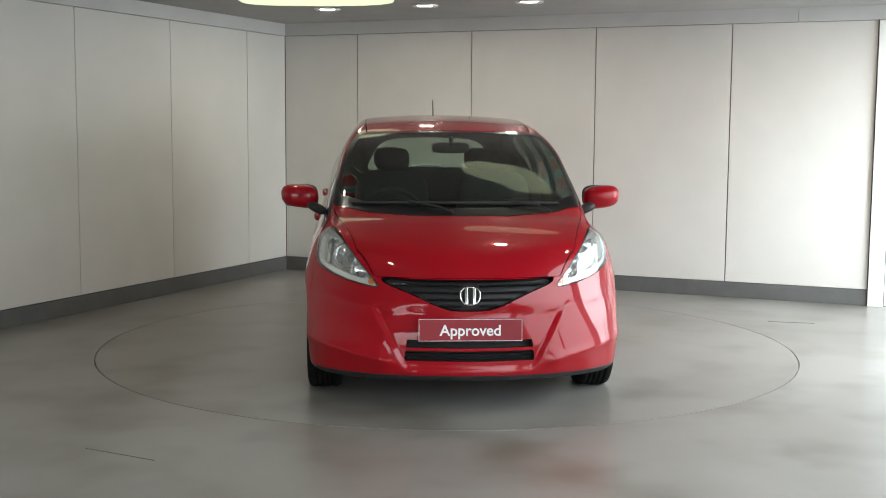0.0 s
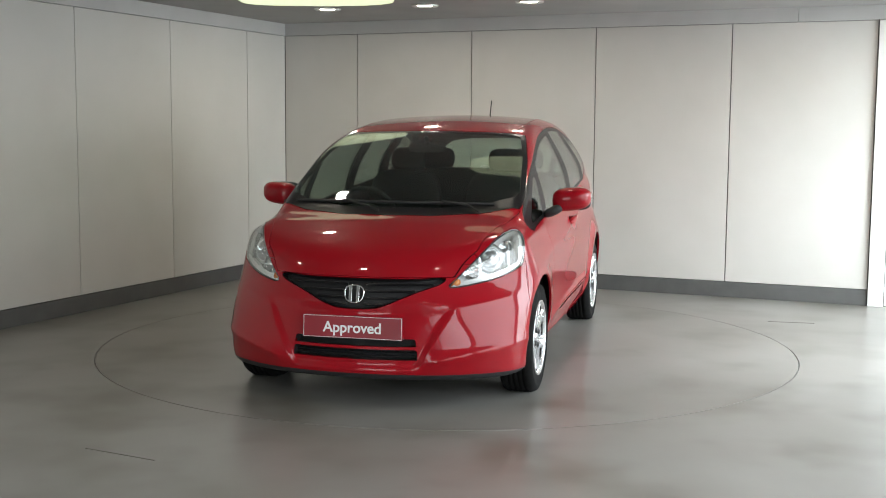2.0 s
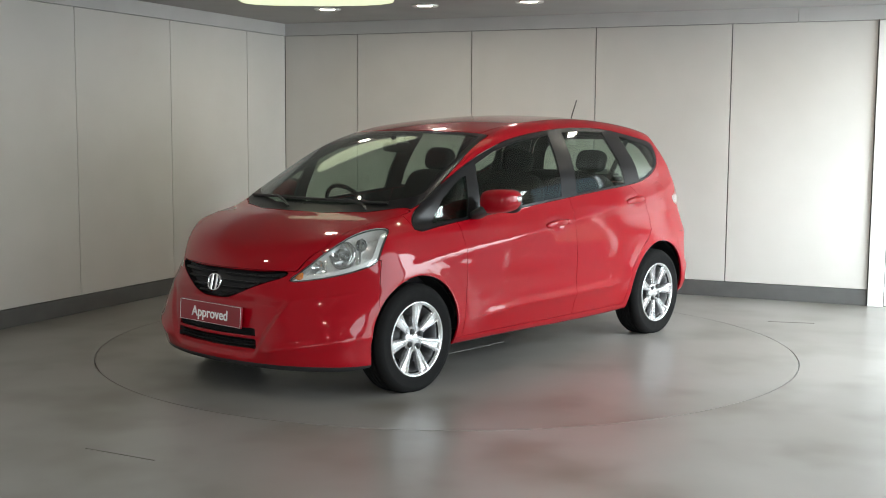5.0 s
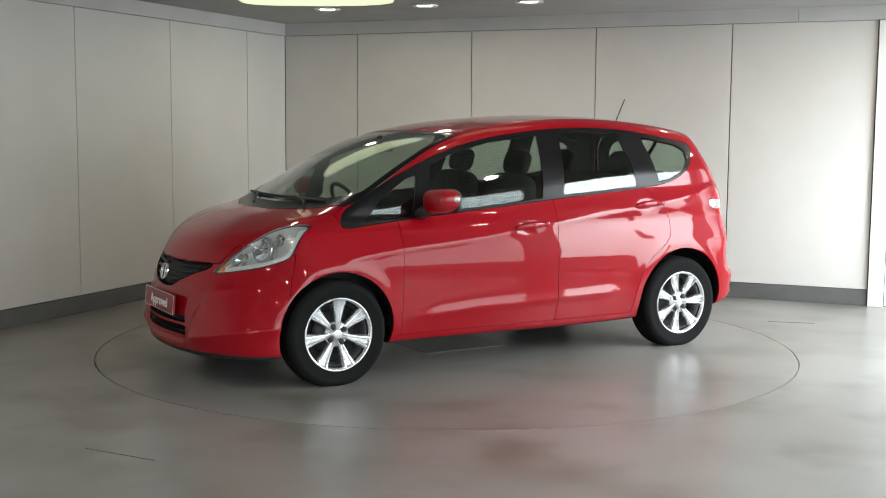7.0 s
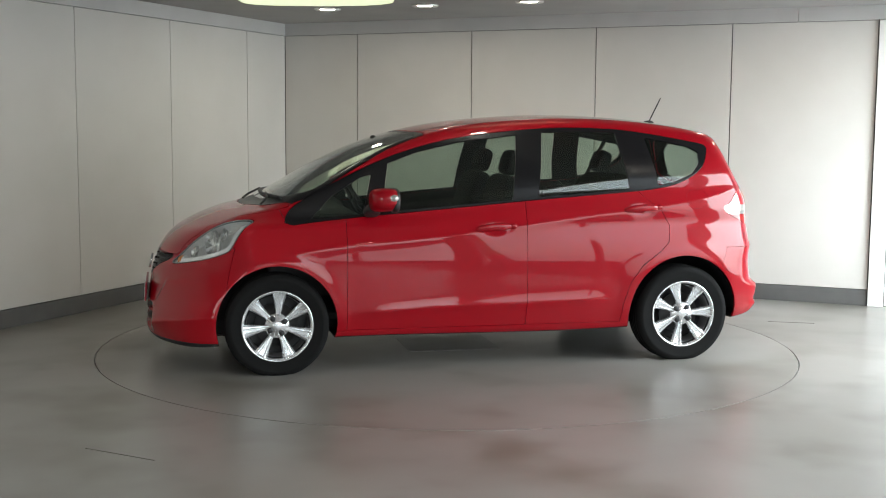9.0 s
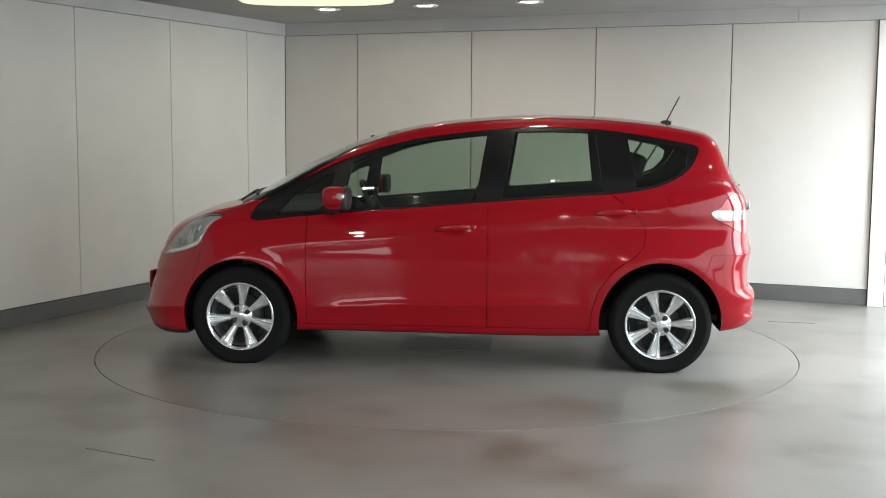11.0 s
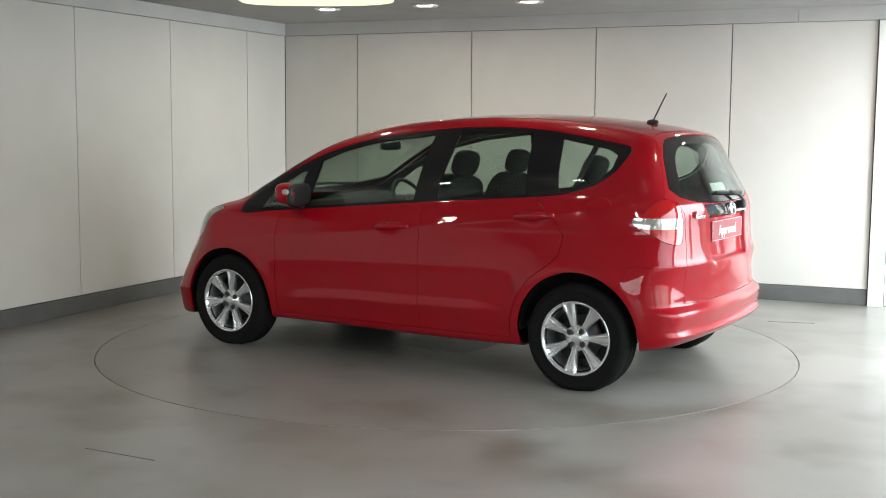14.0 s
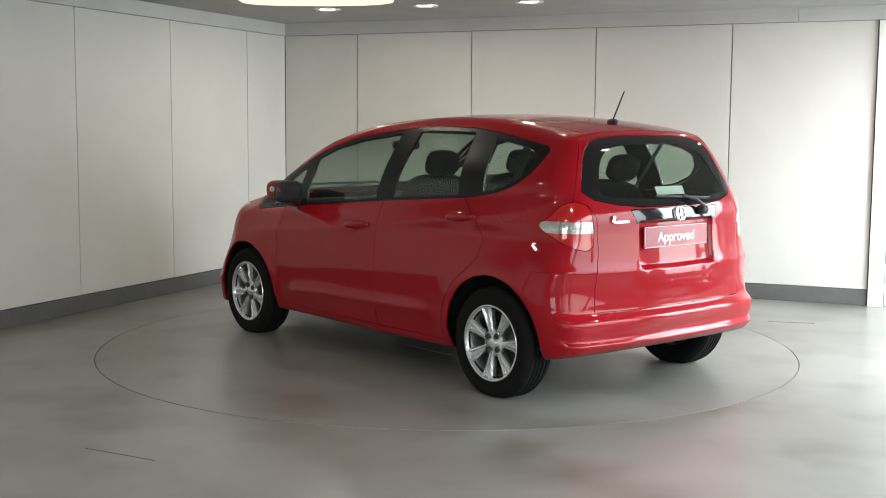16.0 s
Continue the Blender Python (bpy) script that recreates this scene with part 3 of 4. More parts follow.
def reach(p, d, far):
    """Where the line from p along d first leaves or enters the body, within far."""
    p, d = np.array(p, float), np.array(d, float)
    t = np.linspace(0, far, 400)
    f = field(p + t[:, None] * d)
    i = np.argmax((f[:-1] < 0) != (f[1:] < 0))
    t0 = t[i] + (t[i + 1] - t[i]) * f[i] / (f[i] - f[i + 1])
    return p + t0 * d


def nose_at(y, z):
    return reach((2.4, y, z), (-1, 0, 0), 1.6)


def tail_at(y, z):
    return reach((-2.3, y, z), (1, 0, 0), 1.2)


def side_at(x, z):
    return reach((x, 1.2, z), (0, -1, 0), 1.1)


def top_at(x, y):
    return reach((x, y, 1.9), (0, 0, -1), 1.6)


# ---- cutting the body into its panels ----
car = tagged(new("hatchback_car"), "glossy red five-door hatchback car with silver alloy wheels on the turntable", "car")
GAP = 0.003


def xz(poly, ymin=0.42, soft=2):
    p = soften(poly, soft) if soft else poly
    return lambda V: np.maximum(inside(p, V[:, 0], V[:, 2]), ymin - V[:, 1])


def yz(poly, front, soft=2):
    p = soften(poly, soft) if soft else poly
    return lambda V: np.maximum(inside(p, V[:, 1], V[:, 2]), (1.4 - V[:, 0]) if front else (V[:, 0] + 1.4))


def xy(poly, zmin, soft=2):
    p = soften(poly, soft) if soft else poly
    return lambda V: np.maximum(inside(p, V[:, 0], V[:, 1]), zmin - V[:, 2])


def slant(points, azimuth, keep, soft=2):
    """An outline given by places on the body, looked at level from the azimuth."""
    a = radians(azimuth)
    flat = [(-x * math.sin(a) + y * math.cos(a), z) for x, y, z in points]
    p = soften(flat, soft)
    return lambda V: np.maximum(inside(p, -V[:, 0] * math.sin(a) + V[:, 1] * math.cos(a), V[:, 2]), keep(V))


rest = shell()
for ax, az, ar in ARCHES:
    _, rest = carve(rest, lambda V: np.maximum(np.hypot(V[:, 0] - ax, V[:, 2] - az) - ar, 0.45 - V[:, 1]))
under, rest = carve(rest, lambda V: V[:, 2] - BOTTOM(V[:, 0]) - 0.008)

DLO = [(1.205, 0.858), (1.0, 0.884), (0.75, 0.908), (0.2, 0.955), (-0.3, 1.0), (-0.9, 1.044), (-1.10, 1.062), (-1.27, 1.103), (-1.40, 1.18), (-1.45, 1.255), (-1.478, 1.328), (-1.39, 1.348),
       (-1.05, 1.405), (-0.8, 1.432), (-0.45, 1.433), (-0.14, 1.408), (0.17, 1.368), (0.36, 1.325), (0.6, 1.250), (0.93, 1.098), (1.12, 0.99), (1.185, 0.935)]
dlo, rest = carve(rest, xz(DLO, soft=1), 0.003)
panes = []
for nm, poly in (("front_quarter_window", [(1.045, 0.897), (0.745, 0.924), (0.69, 1.15), (0.75, 1.135), (0.92, 1.03)]),
                 ("front_door_window", [(0.635, 0.934), (-0.158, 1.002), (-0.215, 1.385), (0.15, 1.343), (0.40, 1.285), (0.585, 1.215)]),
                 ("rear_door_window", [(-0.318, 1.016), (-0.905, 1.060), (-0.86, 1.402), (-0.60, 1.408), (-0.385, 1.402)]),
                 ("rear_quarter_window", [(-1.098, 1.085), (-1.20, 1.100), (-1.33, 1.155), (-1.39, 1.22), (-1.40, 1.285), (-1.34, 1.32), (-1.055, 1.372)])):
    cut_pane, dlo = carve(dlo, xz(poly, soft=0), 0.003)
    panes.append((nm, cut_pane))

WS = [(1.425, -0.3), (1.425, 0), (1.405, 0.25), (1.305, 0.5), (1.155, 0.690), (1.06, 0.705), (0.70, 0.655), (0.35, 0.580), (0.345, 0.52), (0.395, 0.25), (0.41, 0), (0.41, -0.3)]
WSG = [(1.325, -0.3), (1.325, 0), (1.305, 0.25), (1.205, 0.5), (1.085, 0.655), (1.02, 0.672), (0.68, 0.622), (0.40, 0.555), (0.395, 0.50), (0.43, 0.25), (0.445, 0), (0.445, -0.3)]
screen, rest = carve(rest, xy(WS, 0.9, 0), 0.004)
screen_glass, screen_edge = carve(screen, xy(WSG, 0.9, 0))
RG = [(0, 1.395), (0.25, 1.392), (0.44, 1.372), (0.52, 1.31), (0.57, 1.2), (0.628, 1.08), (0.36, 1.024), (0, 1.022), (-0.3, 1.022), (-0.3, 1.395)]
RGG = [(0, 1.35), (0.24, 1.345), (0.36, 1.325), (0.44, 1.26), (0.50, 1.13), (0.515, 1.085), (0.33, 1.065), (0, 1.062), (-0.3, 1.062), (-0.3, 1.35)]
back, rest = carve(rest, yz(RG, False, 1), 0.004)
back_glass, back_edge = carve(back, yz(RGG, False, 1))
garnish, rest = carve(rest, yz([(-0.3, 1.016), (0.355, 1.014), (0.325, 0.94), (-0.3, 0.94)], False, 0), 0.003)

HEAD = [(1.845, 0.43, 0.617), (1.762, 0.50, 0.69), (1.682, 0.559, 0.766), (1.585, 0.585, 0.82), (1.493, 0.608, 0.866), (1.39, 0.645, 0.896), (1.315, 0.70, 0.895), (1.37, 0.735, 0.85), (1.42, 0.752, 0.80), (1.47, 0.765, 0.735), (1.51, 0.757, 0.705), (1.624, 0.681, 0.664), (1.756, 0.55, 0.632)]
head, rest = carve(rest, slant(HEAD, 32, lambda V: np.maximum(1.1 - V[:, 0], 0.25 - V[:, 1])), GAP)
HEAD_U = lambda V: -V[:, 0] * math.sin(radians(32)) + V[:, 1] * math.cos(radians(32))
head_in = slant(HEAD, 32, lambda V: np.maximum(1.1 - V[:, 0], 0.25 - V[:, 1]))(head[0])
# the chord from the lamp's inner tip to its upper corner parts the strip's side from the bonnet's side
tip_u, top_u = -1.845 * math.sin(radians(32)) + 0.43 * math.cos(radians(32)), -1.315 * math.sin(radians(32)) + 0.70 * math.cos(radians(32))
chord = (head[0][:, 2] - 0.617) * (top_u - tip_u) - (HEAD_U(head[0]) - tip_u) * (0.895 - 0.617)
head_strip = split(head, np.maximum(np.abs(head_in + 0.019) - 0.011, chord * 3 + 0.012))[0]
head_ridges = [split(head, np.maximum(np.abs(HEAD_U(head[0]) - u) - 0.007, head_in + 0.030))[0] for u in (-0.40, -0.225)]
TAILL = [(-1.715, 0.605, 1.045), (-1.655, 0.654, 1.062), (-1.586, 0.689, 1.030), (-1.56, 0.722, 0.972), (-1.505, 0.748, 0.945), (-1.545, 0.748, 0.905), (-1.62, 0.73, 0.868), (-1.70, 0.70, 0.825), (-1.76, 0.600, 0.806), (-1.762, 0.594, 0.90), (-1.745, 0.594, 1.0)]
tail, rest = carve(rest, slant(TAILL, 140, lambda V: np.maximum(V[:, 0] + 1.3, 0.3 - V[:, 1]), 1), GAP)
tail_clear, tail_red = carve(tail, lambda V: np.maximum(np.abs(V[:, 2] - 0.928) - 0.029, -1))

tail_ribs, tail_clear = carve(tail_clear, lambda V: np.minimum(np.minimum(np.abs(V[:, 0] + 1.655) - 0.004, np.abs(V[:, 0] + 1.600) - 0.003), np.abs(np.abs(V[:, 2] - 0.928) - 0.012) - 0.002))
grille, rest = carve(rest, yz([(-0.3, 0.668), (0.10, 0.668), (0.30, 0.668), (0.445, 0.676), (0.43, 0.645), (0.33, 0.612), (0.26, 0.584), (0.13, 0.526), (0.05, 0.516), (-0.3, 0.516)], True, 1), 0.004)
slot_a, rest = carve(rest, yz([(-0.3, 0.374), (0.315, 0.374), (0.322, 0.335), (-0.3, 0.331)], True, 0))
slot_b, rest = carve(rest, yz([(-0.3, 0.317), (0.324, 0.320), (0.33, 0.268), (-0.3, 0.264)], True, 0))
lip, rest = carve(rest, lambda V: np.maximum(V[:, 2] - 0.194, 1.52 - V[:, 0]))
hood, rest = carve(rest, xy([(1.43, -0.3), (1.43, 0), (1.41, 0.25), (1.31, 0.5), (1.16, 0.70), (1.35, 0.662), (1.49, 0.622), (1.68, 0.572), (1.845, 0.445), (2.1, 0.40), (2.1, -0.3)], 0.675, 0), GAP)
fbump, rest = carve(rest, xz([(2.3, 0), (1.45, 0), (1.45, 0.3), (1.54, 0.50), (1.485, 0.735), (2.3, 0.735)], -1, 0), GAP)
fender, rest = carve(rest, xz([(0.847, 0.245), (0.847, 0.92), (1.0, 0.90), (1.19, 0.88), (1.235, 0.97), (1.7, 0.97), (1.7, 0.1), (1.0, 0.1), (1.0, 0.245)], 0.4, 0), GAP)
fdoor, rest = carve(rest, xz([(0.847, 0.25), (0.847, 0.93), (-0.235, 1.02), (-0.235, 0.25)], 0.4, 0), GAP)
rdoor, rest = carve(rest, xz([(-0.235, 0.25), (-0.235, 1.02), (-0.92, 1.09), (-0.965, 1.04), (-1.10, 0.93), (-1.155, 0.84), (-1.145, 0.74), (-1.09, 0.685), (-0.97, 0.60), (-0.89, 0.49), (-0.85, 0.36), (-0.84, 0.25)], 0.4, 0), GAP)
flap, rest = carve(rest, xz([(-1.275, 1.055), (-1.415, 1.06), (-1.42, 0.945), (-1.28, 0.935)], 0.4, 2), 0.0012)
roof, rest = carve(rest, xy([(0.40, -0.3), (0.40, 0), (0.385, 0.25), (0.33, 0.515), (0.0, 0.520), (-0.8, 0.505), (-1.3, 0.47), (-1.535, 0.44), (-1.54, -0.3)], 1.2, 0), 0.006)
tailgate, rest = carve(rest, lambda V: np.maximum(inside([(-0.3, 1.6), (0.46, 1.6), (0.50, 1.40), (0.60, 1.2), (0.672, 1.06), (0.61, 1.04), (0.578, 0.98), (0.572, 0.80), (0.595, 0.70), (0.60, 0.495), (-0.3, 0.493)], V[:, 1], V[:, 2]), V[:, 0] + 1.545), GAP)
rbump, rest = carve(rest, xz([(-2.2, 0), (-1.2, 0), (-1.47, 0.50), (-1.54, 0.70), (-2.2, 0.692)], -1, 0), 0.0016)

PT = (M_PAINT, M_TRIM)
skin("body_shell", rest, PT, car, 0.012, label="glossy red pillars, sills and rear quarter panels")
skin("underbody", under, (M_PLASTIC, M_TRIM), car, 0.01, label="black underbody")
skin("bonnet", hood, PT, car)
skin("roof", roof, (M_PAINT, M_LINER), car)
skin("fuel_flap", flap, PT, car, both=False)
skin("quarter_patch", flap, PT, car, both=False, mirror=True)
bumper_front = skin("front_bumper", fbump, PT, car, 0.015)
skin("lip_spoiler", lip, (M_PLASTIC, M_PLASTIC), bumper_front, 0.02, label="matt black lower lip")
lid = skin("tailgate", tailgate, PT, car)
bumper_rear = skin("rear_bumper", rbump, PT, car, 0.015)
screen_ob = skin("windscreen", screen_glass, M_CARGLASS, car, 0.004, label="tinted clear windscreen")
skin("windscreen_border", screen_edge, (M_BLACK, M_TRIM), screen_ob, 0.008, label="black border and cowl")
rear_ob = skin("rear_window", back_glass, M_CARGLASS, lid, 0.004, label="tinted clear rear window")
skin("window_border", back_edge, (M_GLOSS, M_TRIM), rear_ob, 0.006, label="black border")
skin("tailgate_garnish", garnish, (M_GLOSS, M_BLACK), lid, 0.012, label="gloss black strip with a chrome badge")
DOORS = {}
for mir in (False, True):
    kw = dict(both=False, mirror=mir)
    skin("front_fender", fender, PT, car, **kw)
    DOORS[mir, 0] = skin("front_door", fdoor, PT, car, **kw)
    DOORS[mir, 1] = skin("rear_door", rdoor, PT, car, **kw)
    side_trim = skin("window_trim", dlo, (M_BLACK, M_TRIM), car, 0.014, label="black window surround and pillars", **kw)
    for nm, s in panes:
        skin(nm, s, M_CARGLASS, side_trim, 0.004, label="tinted clear glass", **kw)
    lamp = tagged(skin("headlight", head, M_REFLECT, car, 0.075, outer=False, **kw), "large clear swept-back headlight")
    skin("lens", head, M_LENS, lamp, 0.003, label="clear lens", **kw)
    lamp2 = skin("taillight", tail_red, (M_REDLENS, M_REDLENS), car, 0.02, label="red taillight with a clear band", **kw)
    skin("clear_band", tail_clear, (M_CLEARLENS, M_CLEARLENS), lamp2, 0.02, label="clear middle band", **kw)
    skin("lens_rib", tail_ribs, M_LAMPGREY, lamp2, 0.02, label="grey ribs in the clear band", **kw)
    sg = -1 if mir else 1

    # lamps inside the headlight
    def lathe(profile, seg, m, bm=None):
        bm = bm or bmesh.new()
        ring = []
        for r, h in profile:
            ring.append([bm.verts.new(m @ Vector((r * math.cos(2 * math.pi * i / seg), r * math.sin(2 * math.pi * i / seg), h))) for i in range(seg)] if r > 1e-6 else [bm.verts.new(m @ Vector((0, 0, h)))])
        for a, b in zip(ring, ring[1:]):
            for i in range(seg):
                j = (i + 1) % seg
                q = [a[i % len(a)], a[j % len(a)], b[j % len(b)], b[i % len(b)]]
                q = [v for k, v in enumerate(q) if v not in q[:k]]
                if len(q) > 2:
                    bm.faces.new(q)
        bmesh.ops.recalc_face_normals(bm, faces=bm.faces)
        return bm

    def aim(p, d):
        return Matrix.Translation(p) @ Vector(d).to_track_quat("Z", "Y").to_matrix().to_4x4()
    def seat_lamp(y, z, depth):
        p = nose_at(y, z)
        n = unit(gradient(p[None]))[0]
        p = p - n * depth
        a = n + np.array([0.9, 0.0, 0.0])
        return aim((p[0], p[1] * sg, p[2]), (a[0], a[1] * sg, a[2]))
    m0 = seat_lamp(0.648, 0.772, 0.040)
    part("reflector_bowl", lathe([(0.060, 0.004), (0.057, 0.006), (0.050, 0.0), (0.040, -0.014), (0.024, -0.024), (0.0, -0.027)], 32, m0), M_CHROME, lamp, "round chrome reflector", True)
    part("bulb_shield", lathe([(0.0, 0.014), (0.011, 0.011), (0.014, 0.0), (0.012, -0.025)], 20, m0), M_LAMPGREY, lamp, smooth=True)
    part("bezel", lathe([(0.078, -0.016), (0.075, -0.004), (0.064, 0.004), (0.060, 0.0), (0.060, -0.02)], 32, m0), M_LAMPGREY, lamp, "grey lamp bezel", True)
    m1 = seat_lamp(0.565, 0.700, 0.036)
    part("reflector_bowl", lathe([(0.040, 0.004), (0.036, 0.002), (0.024, -0.012), (0.0, -0.018)], 24, m1), M_CHROME, lamp, smooth=True)
    m2 = seat_lamp(0.712, 0.822, 0.036)
    part("side_reflector", lathe([(0.034, 0.004), (0.030, 0.0), (0.018, -0.012), (0.0, -0.016)], 24, m2), M_CHROME, lamp, smooth=True)
    m3 = seat_lamp(0.490, 0.652, 0.014)
    part("indicator", lathe([(0.0, 0.008), (0.016, 0.005), (0.026, -0.004), (0.028, -0.02)], 20, m3), M_AMBER, lamp, "amber indicator bulb", True)
    skin("lamp_strip", head_strip, M_LAMPSTRIP, lamp, 0.02, offset=0.012, label="pale chrome strip along the lamp's lower edge", **kw)
    for ridge in head_ridges:
        skin("lamp_ridge", ridge, M_LAMPGREY, lamp, 0.02, offset=0.010, label="grey chrome ridge between the reflectors", **kw)
    skin("lamp_seal", split(head, -slant(HEAD, 32, lambda V: np.maximum(1.1 - V[:, 0], 0.25 - V[:, 1]))(head[0]) - 0.006)[0], M_PLASTIC, lamp, 0.004, offset=0.004, label="dark seal round the lens", **kw)

# black grille: back plate, bars and chrome badge
gr = skin("grille", grille, (M_PLASTIC, M_PLASTIC), bumper_front, 0.012, offset=0.035, label="black front grille")
skin("grille_surround", grille, M_BLACK, gr, 0.036, outer=False)


def bar(ys, zs, lift, depth, height, at, name, mat, parent, label=""):
    """A bar that follows the body's nose or tail."""
    bm = bmesh.new()
    rows = []
    sgn = 1 if at is nose_at else -1
    for y, z in zip(ys, zs):
        p = at(abs(y), z)
        rows.append([bm.verts.new((p[0] + sgn * dx, y, z + dz)) for dx, dz in ((lift, -height / 2), (lift + depth * 0.3, 0), (lift, height / 2), (lift - depth, height / 2), (lift - depth, -height / 2))])
    for a, b in zip(rows, rows[1:]):
        for i in range(5):
            bm.faces.new((a[i], b[i], b[(i + 1) % 5], a[(i + 1) % 5]))
    bm.faces.new(rows[0])
    bm.faces.new(rows[-1][::-1])
    bmesh.ops.recalc_face_normals(bm, faces=bm.faces)
    return part(name, bm, mat, parent, label)


for z0, wide in ((0.638, 0.385), (0.604, 0.295), (0.570, 0.215), (0.540, 0.15)):
    for s in (-1, 1):
        ys = np.linspace(0.045, wide, 10) * s
        bar(ys, [z0 + 0.006 * abs(v) for v in ys], -0.010, 0.014, 0.012, nose_at, "grille_bar", M_BLACK, gr)
air = skin("air_intake", slot_a, (M_PLASTIC, M_PLASTIC), bumper_front, 0.006, offset=0.045, label="black lower air intake")
skin("intake_wall", slot_a, M_PLASTIC, air, 0.045, outer=False)
air = skin("air_intake", slot_b, (M_PLASTIC, M_PLASTIC), bumper_front, 0.006, offset=0.045, label="black lower air intake")
skin("intake_wall", slot_b, M_PLASTIC, air, 0.045, outer=False)
for z0 in (0.302, 0.283):
    bar(np.linspace(-0.315, 0.315, 25), [z0] * 25, -0.018, 0.02, 0.006, nose_at, "grille_bar", M_PLASTIC, air)


def badge(at, z, sgn, parent, wide=0.115, high=0.094):
    """Plain chrome badge: rounded frame with two uprights on a dark field."""
    x = at(0.0, z)[0]
    tilt = Matrix.Translation((x + sgn * 0.004, 0, z)) @ Matrix.Rotation(sgn * -0.22, 4, "Y")
    outl = soften([(-wide * 0.5, high * 0.5), (wide * 0.5, high * 0.5), (wide * 0.42, -high * 0.5), (-wide * 0.42, -high * 0.5)], 2)
    bm = bmesh.new()
    lay = []
    for k, dx in ((1.0, 0.0), (1.0, 0.009), (0.93, 0.012), (0.86, 0.009), (0.86, 0.0)):
        lay.append([bm.verts.new(tilt @ Vector((sgn * dx, u * k, v * k))) for u, v in outl])
    for a, b in zip(lay, lay[1:]):
        for i in range(len(outl)):
            bm.faces.new((a[i], a[(i + 1) % len(outl)], b[(i + 1) % len(outl)], b[i]))
    bmesh.ops.recalc_face_normals(bm, faces=bm.faces)
    ob = part("badge", bm, M_CHROME, parent, "chrome badge", True)
    for s in (-1, 1):
        part("badge_bar", box(-0.002, 0.010, s * wide * 0.17 - 0.008, s * wide * 0.17 + 0.008, -high * 0.44, high * 0.44, 0.002, m=tilt), M_CHROME, ob)
    return ob


badge(nose_at, 0.592, 1, gr)
badge(tail_at, 0.98, -1, lid, 0.09, 0.075)


def plate(name, x, z, sgn, parent, lean):
    m = Matrix.Translation((x, 0, z)) @ Matrix.Rotation(lean, 4, "Y")
    ob = part(name, box(-0.006, 0.006, -0.262, 0.262, -0.057, 0.057, 0.004, m=m), M_PLATE, parent, "red dealer plate with white lettering")
    for z0 in (-0.0545, 0.0525):
        part("plate_edge", box(sgn * 0.0065 - 0.0008, sgn * 0.0065 + 0.0008, -0.258, 0.258, z0, z0 + 0.002, m=m), M_LETTER, ob)
    for y0 in (-0.258, 0.256):
        part("plate_edge", box(sgn * 0.0065 - 0.0008, sgn * 0.0065 + 0.0008, y0, y0 + 0.002, -0.052, 0.052, m=m), M_LETTER, ob)
    cu = bpy.data.curves.new("lettering", "FONT")
    cu.body, cu.size, cu.extrude, cu.align_x, cu.align_y = "Approved", 0.076, 0.0012, "CENTER", "CENTER"
    cu.offset = 0.0012
    tmp = bpy.data.objects.new("tmp", cu)
    scene.collection.objects.link(tmp)
    me = bpy.data.meshes.new_from_object(tmp.evaluated_get(bpy.context.evaluated_depsgraph_get()))
    bpy.data.objects.remove(tmp)
    spin = Matrix.Rotation(radians(90), 4, "X")
    face = Matrix.Rotation(radians(90 if sgn > 0 else -90), 4, "Z")
    me.transform(m @ Matrix.Translation((sgn * 0.0072, 0, -0.004)) @ face @ spin)
    me.materials.clear()
    me.materials.append(M_LETTER)
    t = new("lettering", me)
    t.parent = ob
    tagged(t, "white lettering")
    return ob


plate("front_plate", 1.992, 0.428, 1, bumper_front, -0.06)
plate("rear_plate", tail_at(0.2, 0.862)[0] - 0.010, 0.862, -1, lid, 0.02)


def blob(c, r, e=0.6, m=None, seg=(24, 14)):
    """A rounded box: half-sizes r, squareness e."""
    bm = bmesh.new()
    bmesh.ops.create_uvsphere(bm, u_segments=seg[0], v_segments=seg[1], radius=1)
    for v in bm.verts:
        x, y, z = v.co
        k = math.hypot(x, y)
        f = lambda a: math.copysign(abs(a) ** e, a)
        cs, sn = (x / k, y / k) if k > 1e-6 else (0, 0)
        v.co = (f(cs) * f(k) * r[0], f(sn) * f(k) * r[1], f(z) * r[2])
    mm = Matrix.Translation(c) @ (m or Matrix())
    bmesh.ops.transform(bm, matrix=mm, verts=bm.verts)
    return bm


